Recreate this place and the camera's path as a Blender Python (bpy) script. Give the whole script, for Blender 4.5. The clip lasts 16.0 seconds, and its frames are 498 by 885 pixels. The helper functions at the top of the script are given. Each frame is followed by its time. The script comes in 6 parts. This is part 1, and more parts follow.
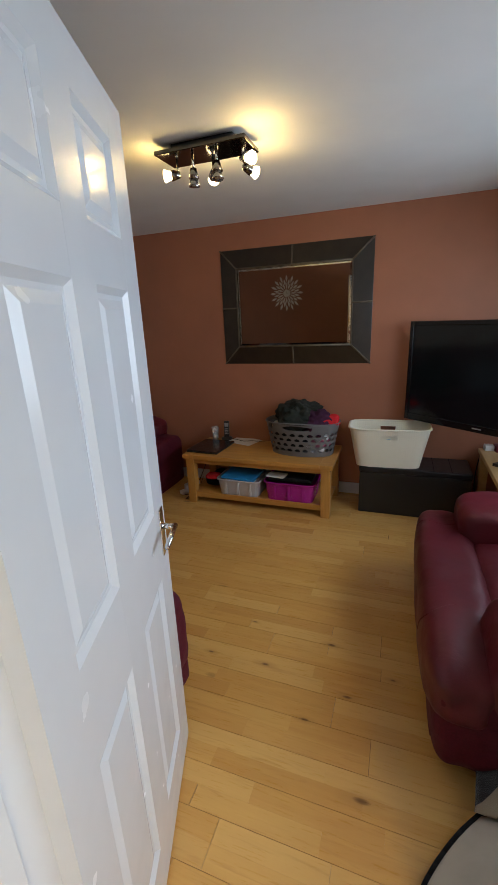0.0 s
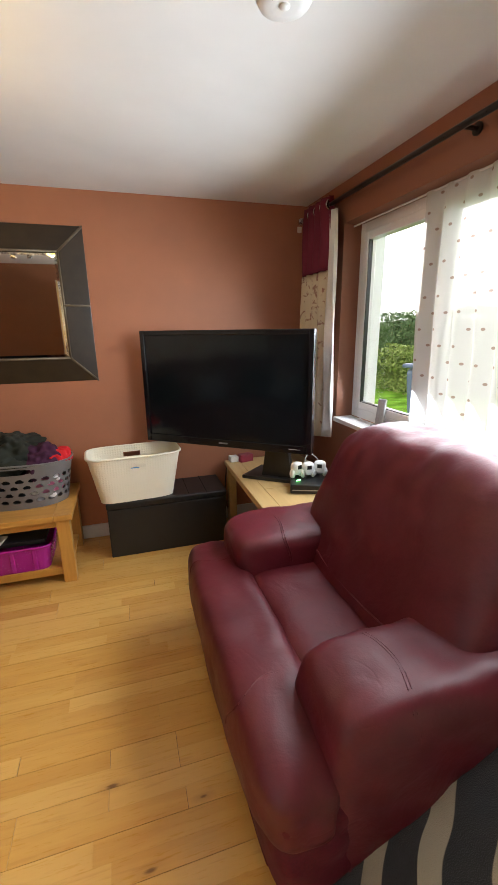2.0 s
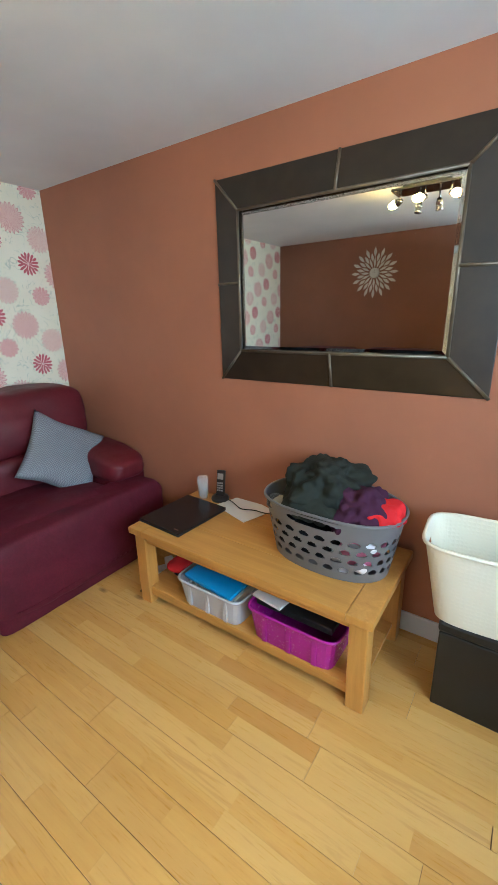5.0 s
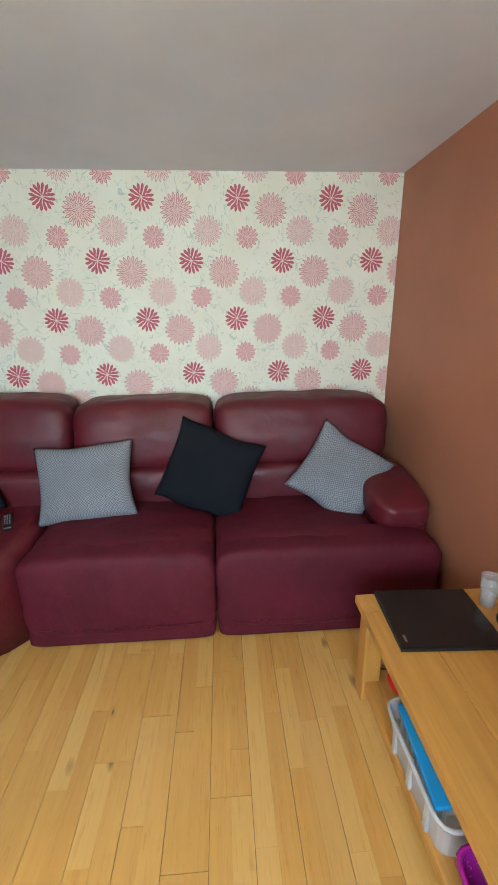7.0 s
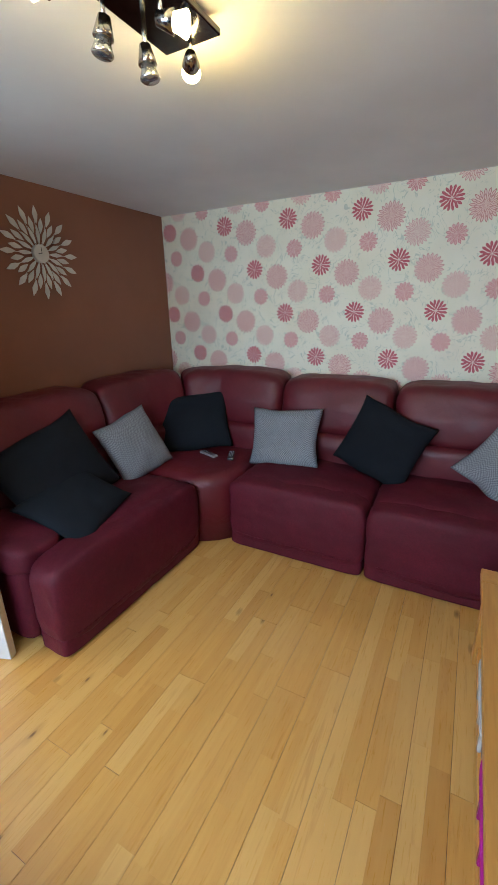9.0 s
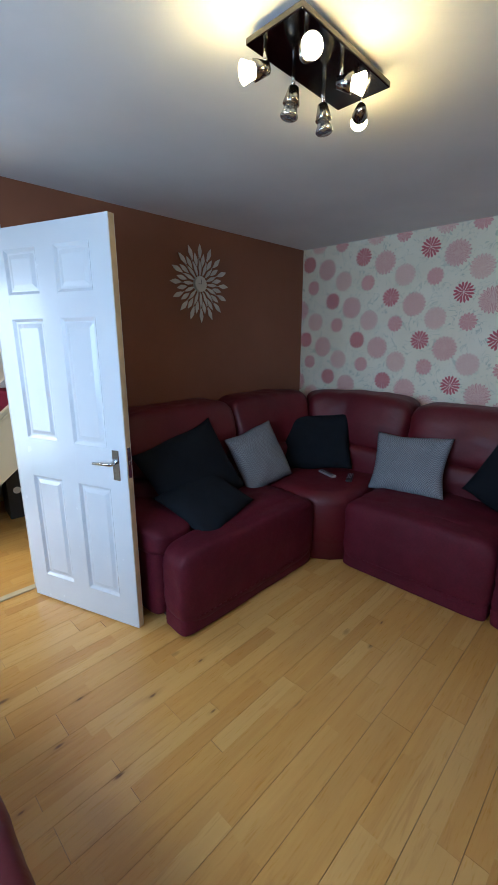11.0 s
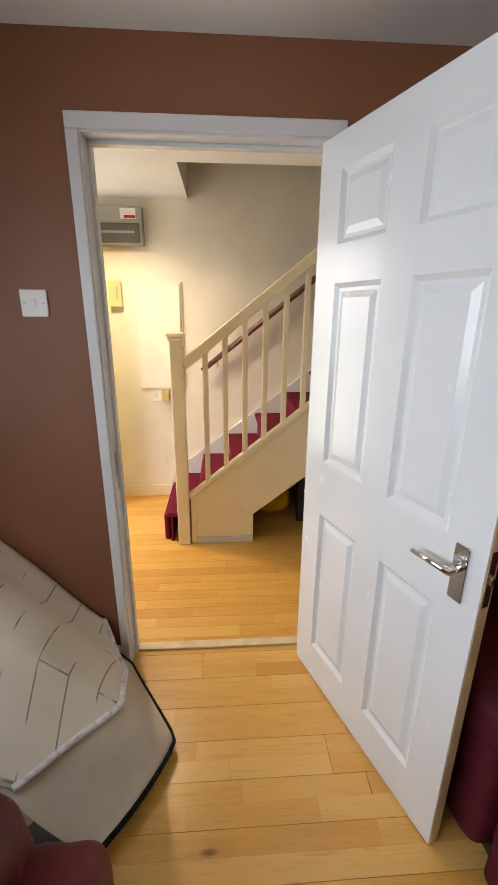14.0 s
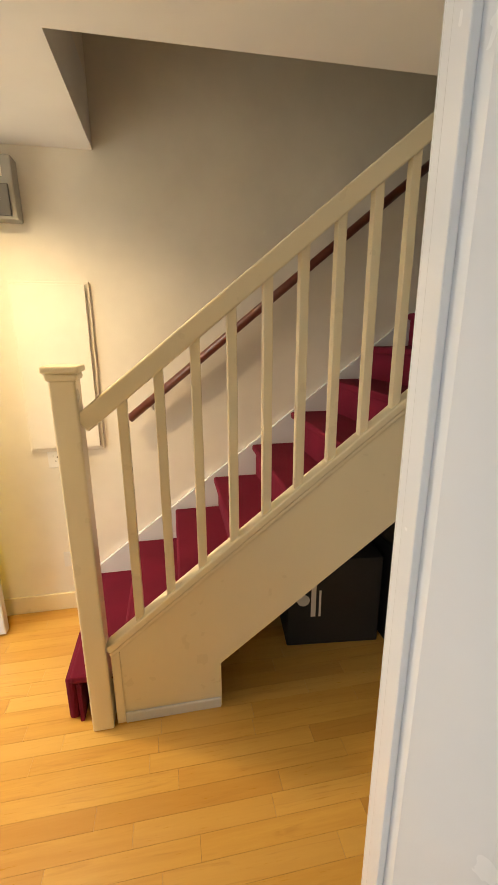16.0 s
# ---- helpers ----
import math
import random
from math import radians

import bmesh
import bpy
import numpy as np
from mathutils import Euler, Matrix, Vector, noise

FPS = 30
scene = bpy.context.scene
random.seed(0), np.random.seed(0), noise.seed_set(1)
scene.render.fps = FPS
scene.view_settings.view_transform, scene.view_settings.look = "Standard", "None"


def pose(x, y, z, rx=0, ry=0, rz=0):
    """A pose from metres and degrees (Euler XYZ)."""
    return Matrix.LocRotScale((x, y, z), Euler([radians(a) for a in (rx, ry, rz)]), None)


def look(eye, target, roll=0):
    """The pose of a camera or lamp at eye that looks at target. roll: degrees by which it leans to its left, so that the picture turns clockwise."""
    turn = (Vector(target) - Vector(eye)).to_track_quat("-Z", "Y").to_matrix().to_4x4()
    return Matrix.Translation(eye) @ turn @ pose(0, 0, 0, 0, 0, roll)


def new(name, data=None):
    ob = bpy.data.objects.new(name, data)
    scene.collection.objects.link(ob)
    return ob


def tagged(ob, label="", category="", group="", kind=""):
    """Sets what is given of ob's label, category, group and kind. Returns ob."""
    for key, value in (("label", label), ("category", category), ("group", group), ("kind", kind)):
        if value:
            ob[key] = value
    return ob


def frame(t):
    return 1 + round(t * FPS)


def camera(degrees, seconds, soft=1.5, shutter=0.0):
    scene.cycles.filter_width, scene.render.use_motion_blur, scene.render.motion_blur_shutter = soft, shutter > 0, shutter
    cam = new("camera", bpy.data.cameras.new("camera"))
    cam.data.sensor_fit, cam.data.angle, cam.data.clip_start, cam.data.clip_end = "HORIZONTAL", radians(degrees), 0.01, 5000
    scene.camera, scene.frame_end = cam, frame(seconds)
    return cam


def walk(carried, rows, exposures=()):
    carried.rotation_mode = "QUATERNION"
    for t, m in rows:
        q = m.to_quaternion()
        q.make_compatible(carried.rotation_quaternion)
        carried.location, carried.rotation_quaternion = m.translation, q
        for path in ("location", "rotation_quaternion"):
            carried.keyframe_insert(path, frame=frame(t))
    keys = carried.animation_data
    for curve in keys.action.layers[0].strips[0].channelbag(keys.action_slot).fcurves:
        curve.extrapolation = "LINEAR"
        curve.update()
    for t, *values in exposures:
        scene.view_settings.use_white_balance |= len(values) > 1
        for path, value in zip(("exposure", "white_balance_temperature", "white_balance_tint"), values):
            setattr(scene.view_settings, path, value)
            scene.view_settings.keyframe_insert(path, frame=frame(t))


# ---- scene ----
cam = camera(62.8, 16.0)
EXPOSURES = [(0.0, -0.74, 6200, 11), (0.5, -0.37, 7000, 16), (1.0, -0.06, 7000, 15), (1.5, 0.10, 7100, 14), (2.5, 0.31, 7200, 15), (3.2, 0.38, 7000, 13), (5.3, 0.83, 5400, 0), (6.5, 0.92, 5700, 1), (7.5, 0.68, 5900, 3), (8.7, 0.46, 5700, 5),
             (10.8, -0.40, 5100, 6), (11.5, -0.42, 5050, 7), (12.0, -0.38, 5900, 9), (12.5, -0.38, 6600, 11), (13.0, -0.40, 6900, 12), (14.0, -0.54, 7000, 15), (15.0, -0.76, 6700, 14), (15.5, -0.72, 6500, 13), (16.0, -0.68, 8100, 14)]
PATH = [
    (0, (0.25, 0.019, 1.502), (-0.428, 1.809, 0.925), -2.5),
    (0.5, (0.213, 0.152, 1.481), (-0.036, 2.05, 0.902), -2.2),
    (1, (0.168, 0.321, 1.473), (0.345, 2.245, 0.957), -1.9),
    (1.5, (0.175, 0.422, 1.518), (0.613, 2.295, 0.968), -1.1),
    (2, (0.179, 0.537, 1.443), (0.734, 2.382, 0.906), -0.8),
    (2.5, (0.213, 0.772, 1.449), (0.641, 2.654, 0.926), -0.7),
    (3, (0.208, 0.976, 1.436), (0.393, 2.892, 0.891), -0.5),
    (3.2, (0.187, 1.056, 1.449), (0.292, 2.977, 0.902), -0.4),
    (5.3, (0.112, 1.821, 1.444), (-1.176, 3.236, 0.859), -1.2),
    (5.5, (0.065, 1.899, 1.437), (-1.339, 3.205, 0.867), -0.9),
    (6, (-0.041, 2.1, 1.476), (-1.702, 3.081, 0.948), -0.7),
    (6.5, (-0.083, 2.222, 1.473), (-1.905, 2.843, 0.929), -1.0),
    (7, (-0.112, 2.371, 1.487), (-2.019, 2.492, 0.897), -0.7),
    (7.5, (-0.072, 2.434, 1.491), (-1.946, 2.095, 0.879), -2.1),
    (8, (0.085, 2.521, 1.5), (-1.704, 1.922, 0.837), -2.2),
    (8.5, (0.229, 2.638, 1.514), (-1.504, 1.882, 0.863), -2.1),
    (8.7, (0.283, 2.679, 1.53), (-1.427, 1.868, 0.884), -1.7),
    (10.8, (0.47, 2.737, 1.492), (-0.934, 1.4, 1.001), -0.5),
    (11, (0.485, 2.715, 1.488), (-0.899, 1.358, 0.994), -0.0),
    (11.5, (0.484, 2.66, 1.485), (-0.781, 1.195, 0.981), 0.9),
    (12, (0.466, 2.576, 1.481), (-0.568, 0.939, 0.978), 0.8),
    (12.5, (0.439, 2.409, 1.493), (-0.303, 0.627, 0.968), 0.3),
    (13, (0.378, 2.238, 1.489), (-0.112, 0.382, 0.926), 0.5),
    (13.5, (0.229, 2.003, 1.485), (-0.044, 0.11, 0.902), 0.8),
    (14, (0.157, 1.762, 1.49), (0.034, -0.14, 0.884), 0.4),
    (14.5, (0.138, 1.458, 1.486), (0.112, -0.46, 0.921), -0.1),
    (15, (0.132, 1.201, 1.49), (0.219, -0.722, 0.947), -0.8),
    (15.5, (0.124, 0.9, 1.484), (0.186, -1.028, 0.957), -0.8),
    (16, (0.104, 0.647, 1.466), (-0.256, -1.252, 0.953), -0.3),
]
walk(cam, [(t, look(eye, target, roll)) for t, eye, target, roll in PATH], EXPOSURES)

# ---- world, sun, large lights ----
world = bpy.data.worlds.new("world")
scene.world = world
world.use_nodes = True
sky = world.node_tree.nodes.new("ShaderNodeTexSky")
sky.sky_type, sky.sun_disc, sky.sun_elevation, sky.sun_rotation = "NISHITA", False, radians(40), radians(250)
world.node_tree.links.new(sky.outputs[0], world.node_tree.nodes["Background"].inputs[0])
world.node_tree.nodes["Background"].inputs[1].default_value = 0.15


def lamp(name, kind, m, watts, colour, **more):
    data = bpy.data.lights.new(name, kind)
    data.energy, data.color = watts, colour
    if kind == "SUN":
        data.angle = more["angle"]
    elif kind == "AREA":
        data.shape, data.size, data.size_y = "RECTANGLE", more["size"], more["size_y"]
        data.spread = radians(more.get("spread", 180))
    else:
        data.shadow_soft_size = more["radius"]
        if kind == "SPOT":
            data.spot_size, data.spot_blend = radians(more["cone"]), more["blend"]
    ob = new(name, data)
    ob.matrix_world = m
    return ob


lamp("sun", "SUN", look((-6, -5, 9), (0, 0, 0)), 4.0, (1.0, 0.95, 0.88), angle=radians(0.6))
SPOT_W, HALL_W = 1.9, 115.0
# sky light in the window opening, and in the open front doorway
lamp("window_daylight", "AREA", look((1.445, 1.93, 1.45), (0.4, 1.93, 1.14)), 42, (0.72, 0.86, 1.0), size=1.85, size_y=0.95, spread=150)
lamp("doorway_daylight", "AREA", look((1.85, -0.85, 1.1), (0.5, -0.85, 1.0)), 34, (0.98, 0.97, 0.95), size=0.75, size_y=1.8)

# ---- materials ----


class Nodes:
    """A material's nodes, linked by short calls."""

    def __init__(self, name):
        self.mat = bpy.data.materials.new(name)
        self.mat.use_nodes = True
        self.tree = self.mat.node_tree
        self.bsdf = self.tree.nodes["Principled BSDF"]

    def put(self, socket, value):
        if isinstance(value, bpy.types.NodeSocket):
            self.tree.links.new(value, socket)
        else:
            socket.default_value = value

    def math(self, op, a, b=0.0, c=0.0):
        n = self.tree.nodes.new("ShaderNodeMath")
        n.operation = op
        for s, v in zip(n.inputs, (a, b, c)):
            self.put(s, v)
        return n.outputs[0]

    def mix(self, f, a, b):
        n = self.tree.nodes.new("ShaderNodeMix")
        n.data_type = "RGBA"
        self.put(n.inputs[0], f)
        self.put(n.inputs[6], a if isinstance(a, bpy.types.NodeSocket) else (*a[:3], 1))
        self.put(n.inputs[7], b if isinstance(b, bpy.types.NodeSocket) else (*b[:3], 1))
        return n.outputs[2]

    def coord(self, kind="Object", scale=(1, 1, 1), shift=None):
        n = self.tree.nodes.new("ShaderNodeTexCoord")
        m = self.tree.nodes.new("ShaderNodeMapping")
        self.tree.links.new(n.outputs[kind], m.inputs[0])
        m.inputs["Scale"].default_value = scale
        if shift is not None:
            self.tree.links.new(shift, m.inputs["Location"])
        return m.outputs[0]

    def noise(self, scale, detail=3.0, rough=0.5, vec=None, distort=0.0):
        n = self.tree.nodes.new("ShaderNodeTexNoise")
        self.put(n.inputs["Vector"], vec if vec is not None else self.coord())
        n.inputs["Scale"].default_value, n.inputs["Detail"].default_value = scale, detail
        n.inputs["Roughness"].default_value, n.inputs["Distortion"].default_value = rough, distort
        return n.outputs[0]

    def ramp(self, f, stops):
        n = self.tree.nodes.new("ShaderNodeValToRGB")
        self.put(n.inputs[0], f)
        e = n.color_ramp.elements
        while len(e) < len(stops):
            e.new(0.5)
        for el, (p, c) in zip(e, stops):
            el.position = p
            el.color = (*c[:3], 1) if hasattr(c, "__len__") else (c, c, c, 1)
        return n.outputs[0]

    def bump(self, height, strength=0.2, distance=0.01, normal=None):
        n = self.tree.nodes.new("ShaderNodeBump")
        self.put(n.inputs["Height"], height)
        n.inputs["Strength"].default_value, n.inputs["Distance"].default_value = strength, distance
        if normal is not None:
            self.put(n.inputs["Normal"], normal)
        self.tree.links.new(n.outputs[0], self.bsdf.inputs["Normal"])
        return n.outputs[0]

    def set(self, **values):
        for key, v in values.items():
            self.put(self.bsdf.inputs[{"color": "Base Color", "rough": "Roughness", "metal": "Metallic", "coat": "Coat Weight",
                                       "coat_rough": "Coat Roughness", "trans": "Transmission Weight", "ior": "IOR", "alpha": "Alpha", "sheen": "Sheen Weight",
                                       "spec": "Specular IOR Level", "glow": "Emission Color", "power": "Emission Strength"}[key]],
                     (*v, 1) if isinstance(v, tuple) else v)
        return self

    def random(self):
        return self.tree.nodes.new("ShaderNodeObjectInfo").outputs["Random"]


def plain(name, colour, rough=0.5, metal=0.0, vary=0.12, scale=6.0, bump=0.08, grain=90.0, distance=0.002, **more):
    """A surface with broad mottling and a fine grain."""
    n = Nodes(name)
    dark = tuple(c * (1 - vary) for c in colour)
    light = tuple(min(1, c * (1 + vary)) for c in colour)
    n.set(color=n.mix(n.ramp(n.noise(scale, 4), [(0.3, 0.0), (0.7, 1.0)]), dark, light), metal=metal)
    fine = n.noise(grain, 3)
    n.set(rough=n.math("MULTIPLY_ADD", fine, 0.16, max(rough - 0.08, 0.02)), **more)
    if bump:
        n.bump(fine, bump, distance)
    return n.mat


def painted_wall(name, colour):
    n = Nodes(name)
    big = n.ramp(n.noise(1.7, 4, 0.6), [(0.3, 0.0), (0.7, 1.0)])
    c = n.mix(big, tuple(v * 0.9 for v in colour), tuple(min(1, v * 1.08) for v in colour))
    scuff = n.ramp(n.noise(9, 6, 0.7), [(0.66, 0.0), (0.8, 1.0)])
    n.set(color=n.mix(n.math("MULTIPLY", scuff, 0.25), c, tuple(min(1, v * 1.25 + 0.02) for v in colour)), rough=0.55)
    n.bump(n.math("ADD", n.noise(160, 2), n.math("MULTIPLY", n.noise(14, 3), 0.8)), 0.12, 0.003)
    return n.mat


KNOTS = ((-0.247, 1.418, 0.014), (-0.515, 1.411, 0.010), (0.215, 0.991, 0.020), (0.125, 1.359, 0.014), (-1.371, 1.899, 0.010), (0.02, 1.62, 0.014), (0.30, 1.50, 0.010), (-0.38, 1.66, 0.008), (-0.02, 1.21, 0.012))


def wood(name, dark, light, rough=0.38, along="X", varied=True, knots=True, coat=0.1, joined=False):
    """Planed timber, with grain running along one axis, and its own shade on each piece."""
    n = Nodes(name)
    rnd = n.tree.nodes.new("ShaderNodeNewGeometry").outputs["Random Per Island"] if joined else n.random()
    off = n.tree.nodes.new("ShaderNodeCombineXYZ")
    for s, k in zip(off.inputs, (37.0, 53.0, 19.0)):
        n.put(s, n.math("MULTIPLY", rnd, k))
    sc = {"X": (1.2, 16, 16), "Y": (16, 1.2, 16), "Z": (16, 16, 1.2)}[along]
    vec = n.coord("Object", sc, off.outputs[0])
    g = n.noise(1.6, 5, 0.62, vec, 0.6)
    fine = n.noise(9.0, 4, 0.7, vec)
    f = n.math("ADD", n.math("MULTIPLY", g, 0.75), n.math("MULTIPLY", fine, 0.25))
    c = n.mix(n.ramp(f, [(0.22, 0.0), (0.78, 1.0)]), dark, light)
    if varied:
        # most pieces near the middle tone, some darker and browner, some bleached
        k = n.math("FRACT", n.math("MULTIPLY", rnd, 7.3))
        c = n.mix(n.math("MULTIPLY", n.ramp(rnd, [(0.45, 0.0), (0.85, 0.35), (1.0, 1.0)]), 0.46), c, (dark[0] * 0.80, dark[1] * 0.70, dark[2] * 0.62))
        c = n.mix(n.math("MULTIPLY", n.ramp(k, [(0.35, 0.0), (1.0, 1.0)]), 0.55), c, (min(1, light[0] * 1.10), light[1] * 1.22, light[2] * 1.55))
        streak = n.ramp(n.noise(2.6, 3, 0.6, vec, 1.2), [(0.58, 0.0), (0.70, 1.0)])
        c = n.mix(n.math("MULTIPLY", streak, 0.28), c, (dark[0] * 0.72, dark[1] * 0.60, dark[2] * 0.55))
    if knots:
        # the knots that stand out, each an oval dark eye with a paler halo
        geo = n.tree.nodes.new("ShaderNodeNewGeometry")
        for kx, ky, kr in KNOTS:
            vm = n.tree.nodes.new("ShaderNodeVectorMath")
            vm.operation = "SUBTRACT"
            n.put(vm.inputs[0], geo.outputs["Position"])
            vm.inputs[1].default_value = (kx, ky, 0)
            v2 = n.tree.nodes.new("ShaderNodeVectorMath")
            v2.operation = "MULTIPLY"
            n.put(v2.inputs[0], vm.outputs[0])
            v2.inputs[1].default_value = (0.50, 1.35, 0)
            ln = n.tree.nodes.new("ShaderNodeVectorMath")
            ln.operation = "LENGTH"
            n.put(ln.inputs[0], v2.outputs[0])
            r = n.math("ADD", ln.outputs["Value"], n.math("MULTIPLY", n.math("SUBTRACT", fine, 0.5), 0.012))
            c = n.mix(n.math("MULTIPLY", n.ramp(r, [(kr * 0.5, 1.0), (kr * 2.4, 0.0)]), 0.35), c, tuple(v * 0.6 for v in dark))
            c = n.mix(n.math("MULTIPLY", n.ramp(r, [(kr * 0.3, 1.0), (kr * 0.8, 0.0)]), 0.8), c, (0.11, 0.04, 0.012))
        vec2 = n.coord("Object", (2.2, 5, 5) if along == "X" else (5, 2.2, 5), off.outputs[0])
        v = n.tree.nodes.new("ShaderNodeTexVoronoi")
        n.put(v.inputs["Vector"], vec2)
        v.inputs["Scale"].default_value = 0.75
        spot = n.ramp(n.math("ADD", v.outputs["Distance"], n.math("MULTIPLY", fine, 0.06)), [(0.055, 1.0), (0.105, 0.0)])
        c = n.mix(n.math("MULTIPLY", spot, 0.75), c, tuple(v2 * 0.3 for v2 in dark))
    n.set(color=c, rough=n.math("MULTIPLY_ADD", fine, 0.22, rough - 0.1), coat=coat, coat_rough=0.25)
    n.bump(f, 0.1, 0.002)
    return n.mat


def leather(name, colour, rough=0.36, nap=0.0):
    """Soft hide: blotchy dye, rubbed patches, fine pores, a few shallow creases; nap makes it brushed."""
    n = Nodes(name)
    big = n.ramp(n.noise(3.0, 5, 0.62), [(0.3, 0.0), (0.72, 1.0)])
    c = n.mix(big, tuple(v * 0.74 for v in colour), tuple(v * 1.18 for v in colour))
    worn = n.ramp(n.noise(13, 6, 0.75), [(0.50, 0.0), (0.78, 1.0)])
    c = n.mix(n.math("MULTIPLY", worn, 0.32 + nap), c, (colour[0] * 1.45, colour[1] * 1.8, colour[2] * 1.8))
    speck = n.ramp(n.noise(110, 3, 0.7), [(0.42, 0.0), (0.62, 1.0)])
    c = n.mix(n.math("MULTIPLY", speck, 0.16 + nap * 1.2), c, tuple(v * 0.5 for v in colour))
    v = n.tree.nodes.new("ShaderNodeTexVoronoi")
    n.put(v.inputs["Vector"], n.coord())
    v.inputs["Scale"].default_value = 230
    n.set(color=c, rough=n.math("MULTIPLY_ADD", n.noise(9, 5, 0.65), 0.34, rough - 0.12), spec=0.5 - nap)
    crease = n.noise(7, 3, 0.5, None, 1.2)
    fold = n.ramp(n.noise(4.5, 3, 0.5, n.coord("Object", (1.0, 1.0, 1.0)), 1.0), [(0.47, 0.0), (0.5, 1.0), (0.53, 0.0)])
    gate = n.ramp(n.noise(2.6, 2), [(0.50, 0.0), (0.66, 1.0)])
    fine = n.noise(42, 4, 0.65)
    soft_folds = n.math("ADD", n.math("MULTIPLY", crease, 1.2), n.math("MULTIPLY", n.math("MULTIPLY", fold, gate), -0.13))
    n.bump(n.math("ADD", n.math("ADD", n.math("MULTIPLY", v.outputs["Distance"], 0.05), n.math("MULTIPLY", fine, 0.14)), soft_folds), 0.26, 0.012)
    return n.mat


def fabric(name, colour, second=None, scale=300.0, rough=0.9, stripes=0.0):
    """Woven cloth; stripes gives a houndstooth-like check of that many to the metre."""
    n = Nodes(name)
    vec = n.coord()
    c = n.mix(n.ramp(n.noise(5, 4), [(0.3, 0.0), (0.7, 1.0)]), tuple(v * 0.82 for v in colour), tuple(min(1, v * 1.12) for v in colour))
    if stripes:
        ch = n.tree.nodes.new("ShaderNodeTexChecker")
        n.put(ch.inputs["Vector"], vec)
        ch.inputs["Scale"].default_value = stripes
        c = n.mix(ch.outputs["Fac"], c, second)
    n.set(color=c, rough=rough, spec=0.2)
    n.bump(n.math("ADD", n.noise(scale, 2), n.math("MULTIPLY", n.noise(24, 4), 1.5)), 0.3, 0.004)
    return n.mat


def wallpaper_paper():
    """Cream paper with chrysanthemum heads on a half-drop repeat of 0.53 by 0.32 m, and grey tendrils."""
    n = Nodes("flowered_wallpaper")
    sep = n.tree.nodes.new("ShaderNodeSeparateXYZ")
    n.put(sep.inputs[0], n.coord())
    u, v = sep.outputs["Y"], sep.outputs["Z"]
    wob = n.noise(4, 2)
    c = n.mix(n.ramp(wob, [(0.3, 0.0), (0.7, 1.0)]), (0.82, 0.77, 0.60), (0.87, 0.83, 0.67))
    # tendrils, and small leaf strokes along them
    w = n.noise(10, 2, 0.4, None, 2.5)
    line = n.ramp(n.math("ABSOLUTE", n.math("SUBTRACT", w, 0.5)), [(0.012, 1.0), (0.026, 0.0)])
    gate = n.ramp(n.noise(17, 2), [(0.45, 0.0), (0.52, 1.0)])
    c = n.mix(n.math("MULTIPLY", n.math("MULTIPLY", line, gate), 0.6), c, (0.44, 0.49, 0.40))
    # head: across, up, radius, petal, petal's heart, ground between petals, petals in the outer ring
    heads = [(0.897, 2.120, 0.069, (0.47, 0.075, 0.10), (0.56, 0.13, 0.145), (0.87, 0.70, 0.60), 16),
             (1.084, 2.059, 0.088, (0.52, 0.18, 0.17), (0.85, 0.62, 0.53), (0.85, 0.64, 0.54), 20),
             (1.252, 1.953, 0.080, (0.62, 0.30, 0.26), (0.85, 0.68, 0.57), (0.85, 0.70, 0.58), 20),
             (0.948, 1.922, 0.061, (0.55, 0.18, 0.18), (0.80, 0.48, 0.43), (0.84, 0.62, 0.53), 14)]
    for cu, cv, r, edge, heart, ground, petals in heads:
        dv0 = n.math("SUBTRACT", v, cv)
        row = n.math("ROUND", n.math("DIVIDE", dv0, 0.3215))
        dv = n.math("SUBTRACT", dv0, n.math("MULTIPLY", row, 0.3215))
        du0 = n.math("SUBTRACT", n.math("SUBTRACT", u, cu), n.math("MULTIPLY", row, -0.2565))
        du = n.math("SUBTRACT", du0, n.math("MULTIPLY", n.math("ROUND", n.math("DIVIDE", du0, 0.53)), 0.53))
        rad = n.math("DIVIDE", n.math("SQRT", n.math("ADD", n.math("MULTIPLY", du, du), n.math("MULTIPLY", dv, dv))), r)
        turn = n.math("MULTIPLY_ADD", n.math("ARCTAN2", dv, du), 1 / (2 * math.pi), 0.5)
        c = n.mix(n.ramp(rad, [(0.80, 1.0), (0.90, 0.0)]), c, ground)
        # three rings of pointed petals, the inner ones lying over the outer
        for r0, r1, count, shift in ((0.50, 1.04, petals, 0.0), (0.22, 0.74, int(petals * 0.7), 0.5), (0.02, 0.42, int(petals * 0.45), 0.25)):
            f = n.math("MULTIPLY", n.math("SUBTRACT", rad, r0), 1 / (r1 - r0))
            wide = n.math("MULTIPLY", n.math("POWER", n.math("MAXIMUM", n.math("SINE", n.math("MULTIPLY", n.math("MINIMUM", n.math("MAXIMUM", f, 0.0), 1.0), 3.1416)), 0.0), 0.8), 0.37)
            off = n.math("ABSOLUTE", n.math("SUBTRACT", n.math("FRACT", n.math("MULTIPLY_ADD", turn, float(count), shift)), 0.5))
            room = n.math("SUBTRACT", wide, off)
            c = n.mix(n.ramp(room, [(0.0, 0.0), (0.03, 1.0)]), c, n.mix(n.ramp(room, [(0.13, 0.0), (0.19, 1.0)]), edge, heart))
    n.set(color=c, rough=0.6)
    n.bump(n.noise(220, 2), 0.08, 0.002)
    return n.mat


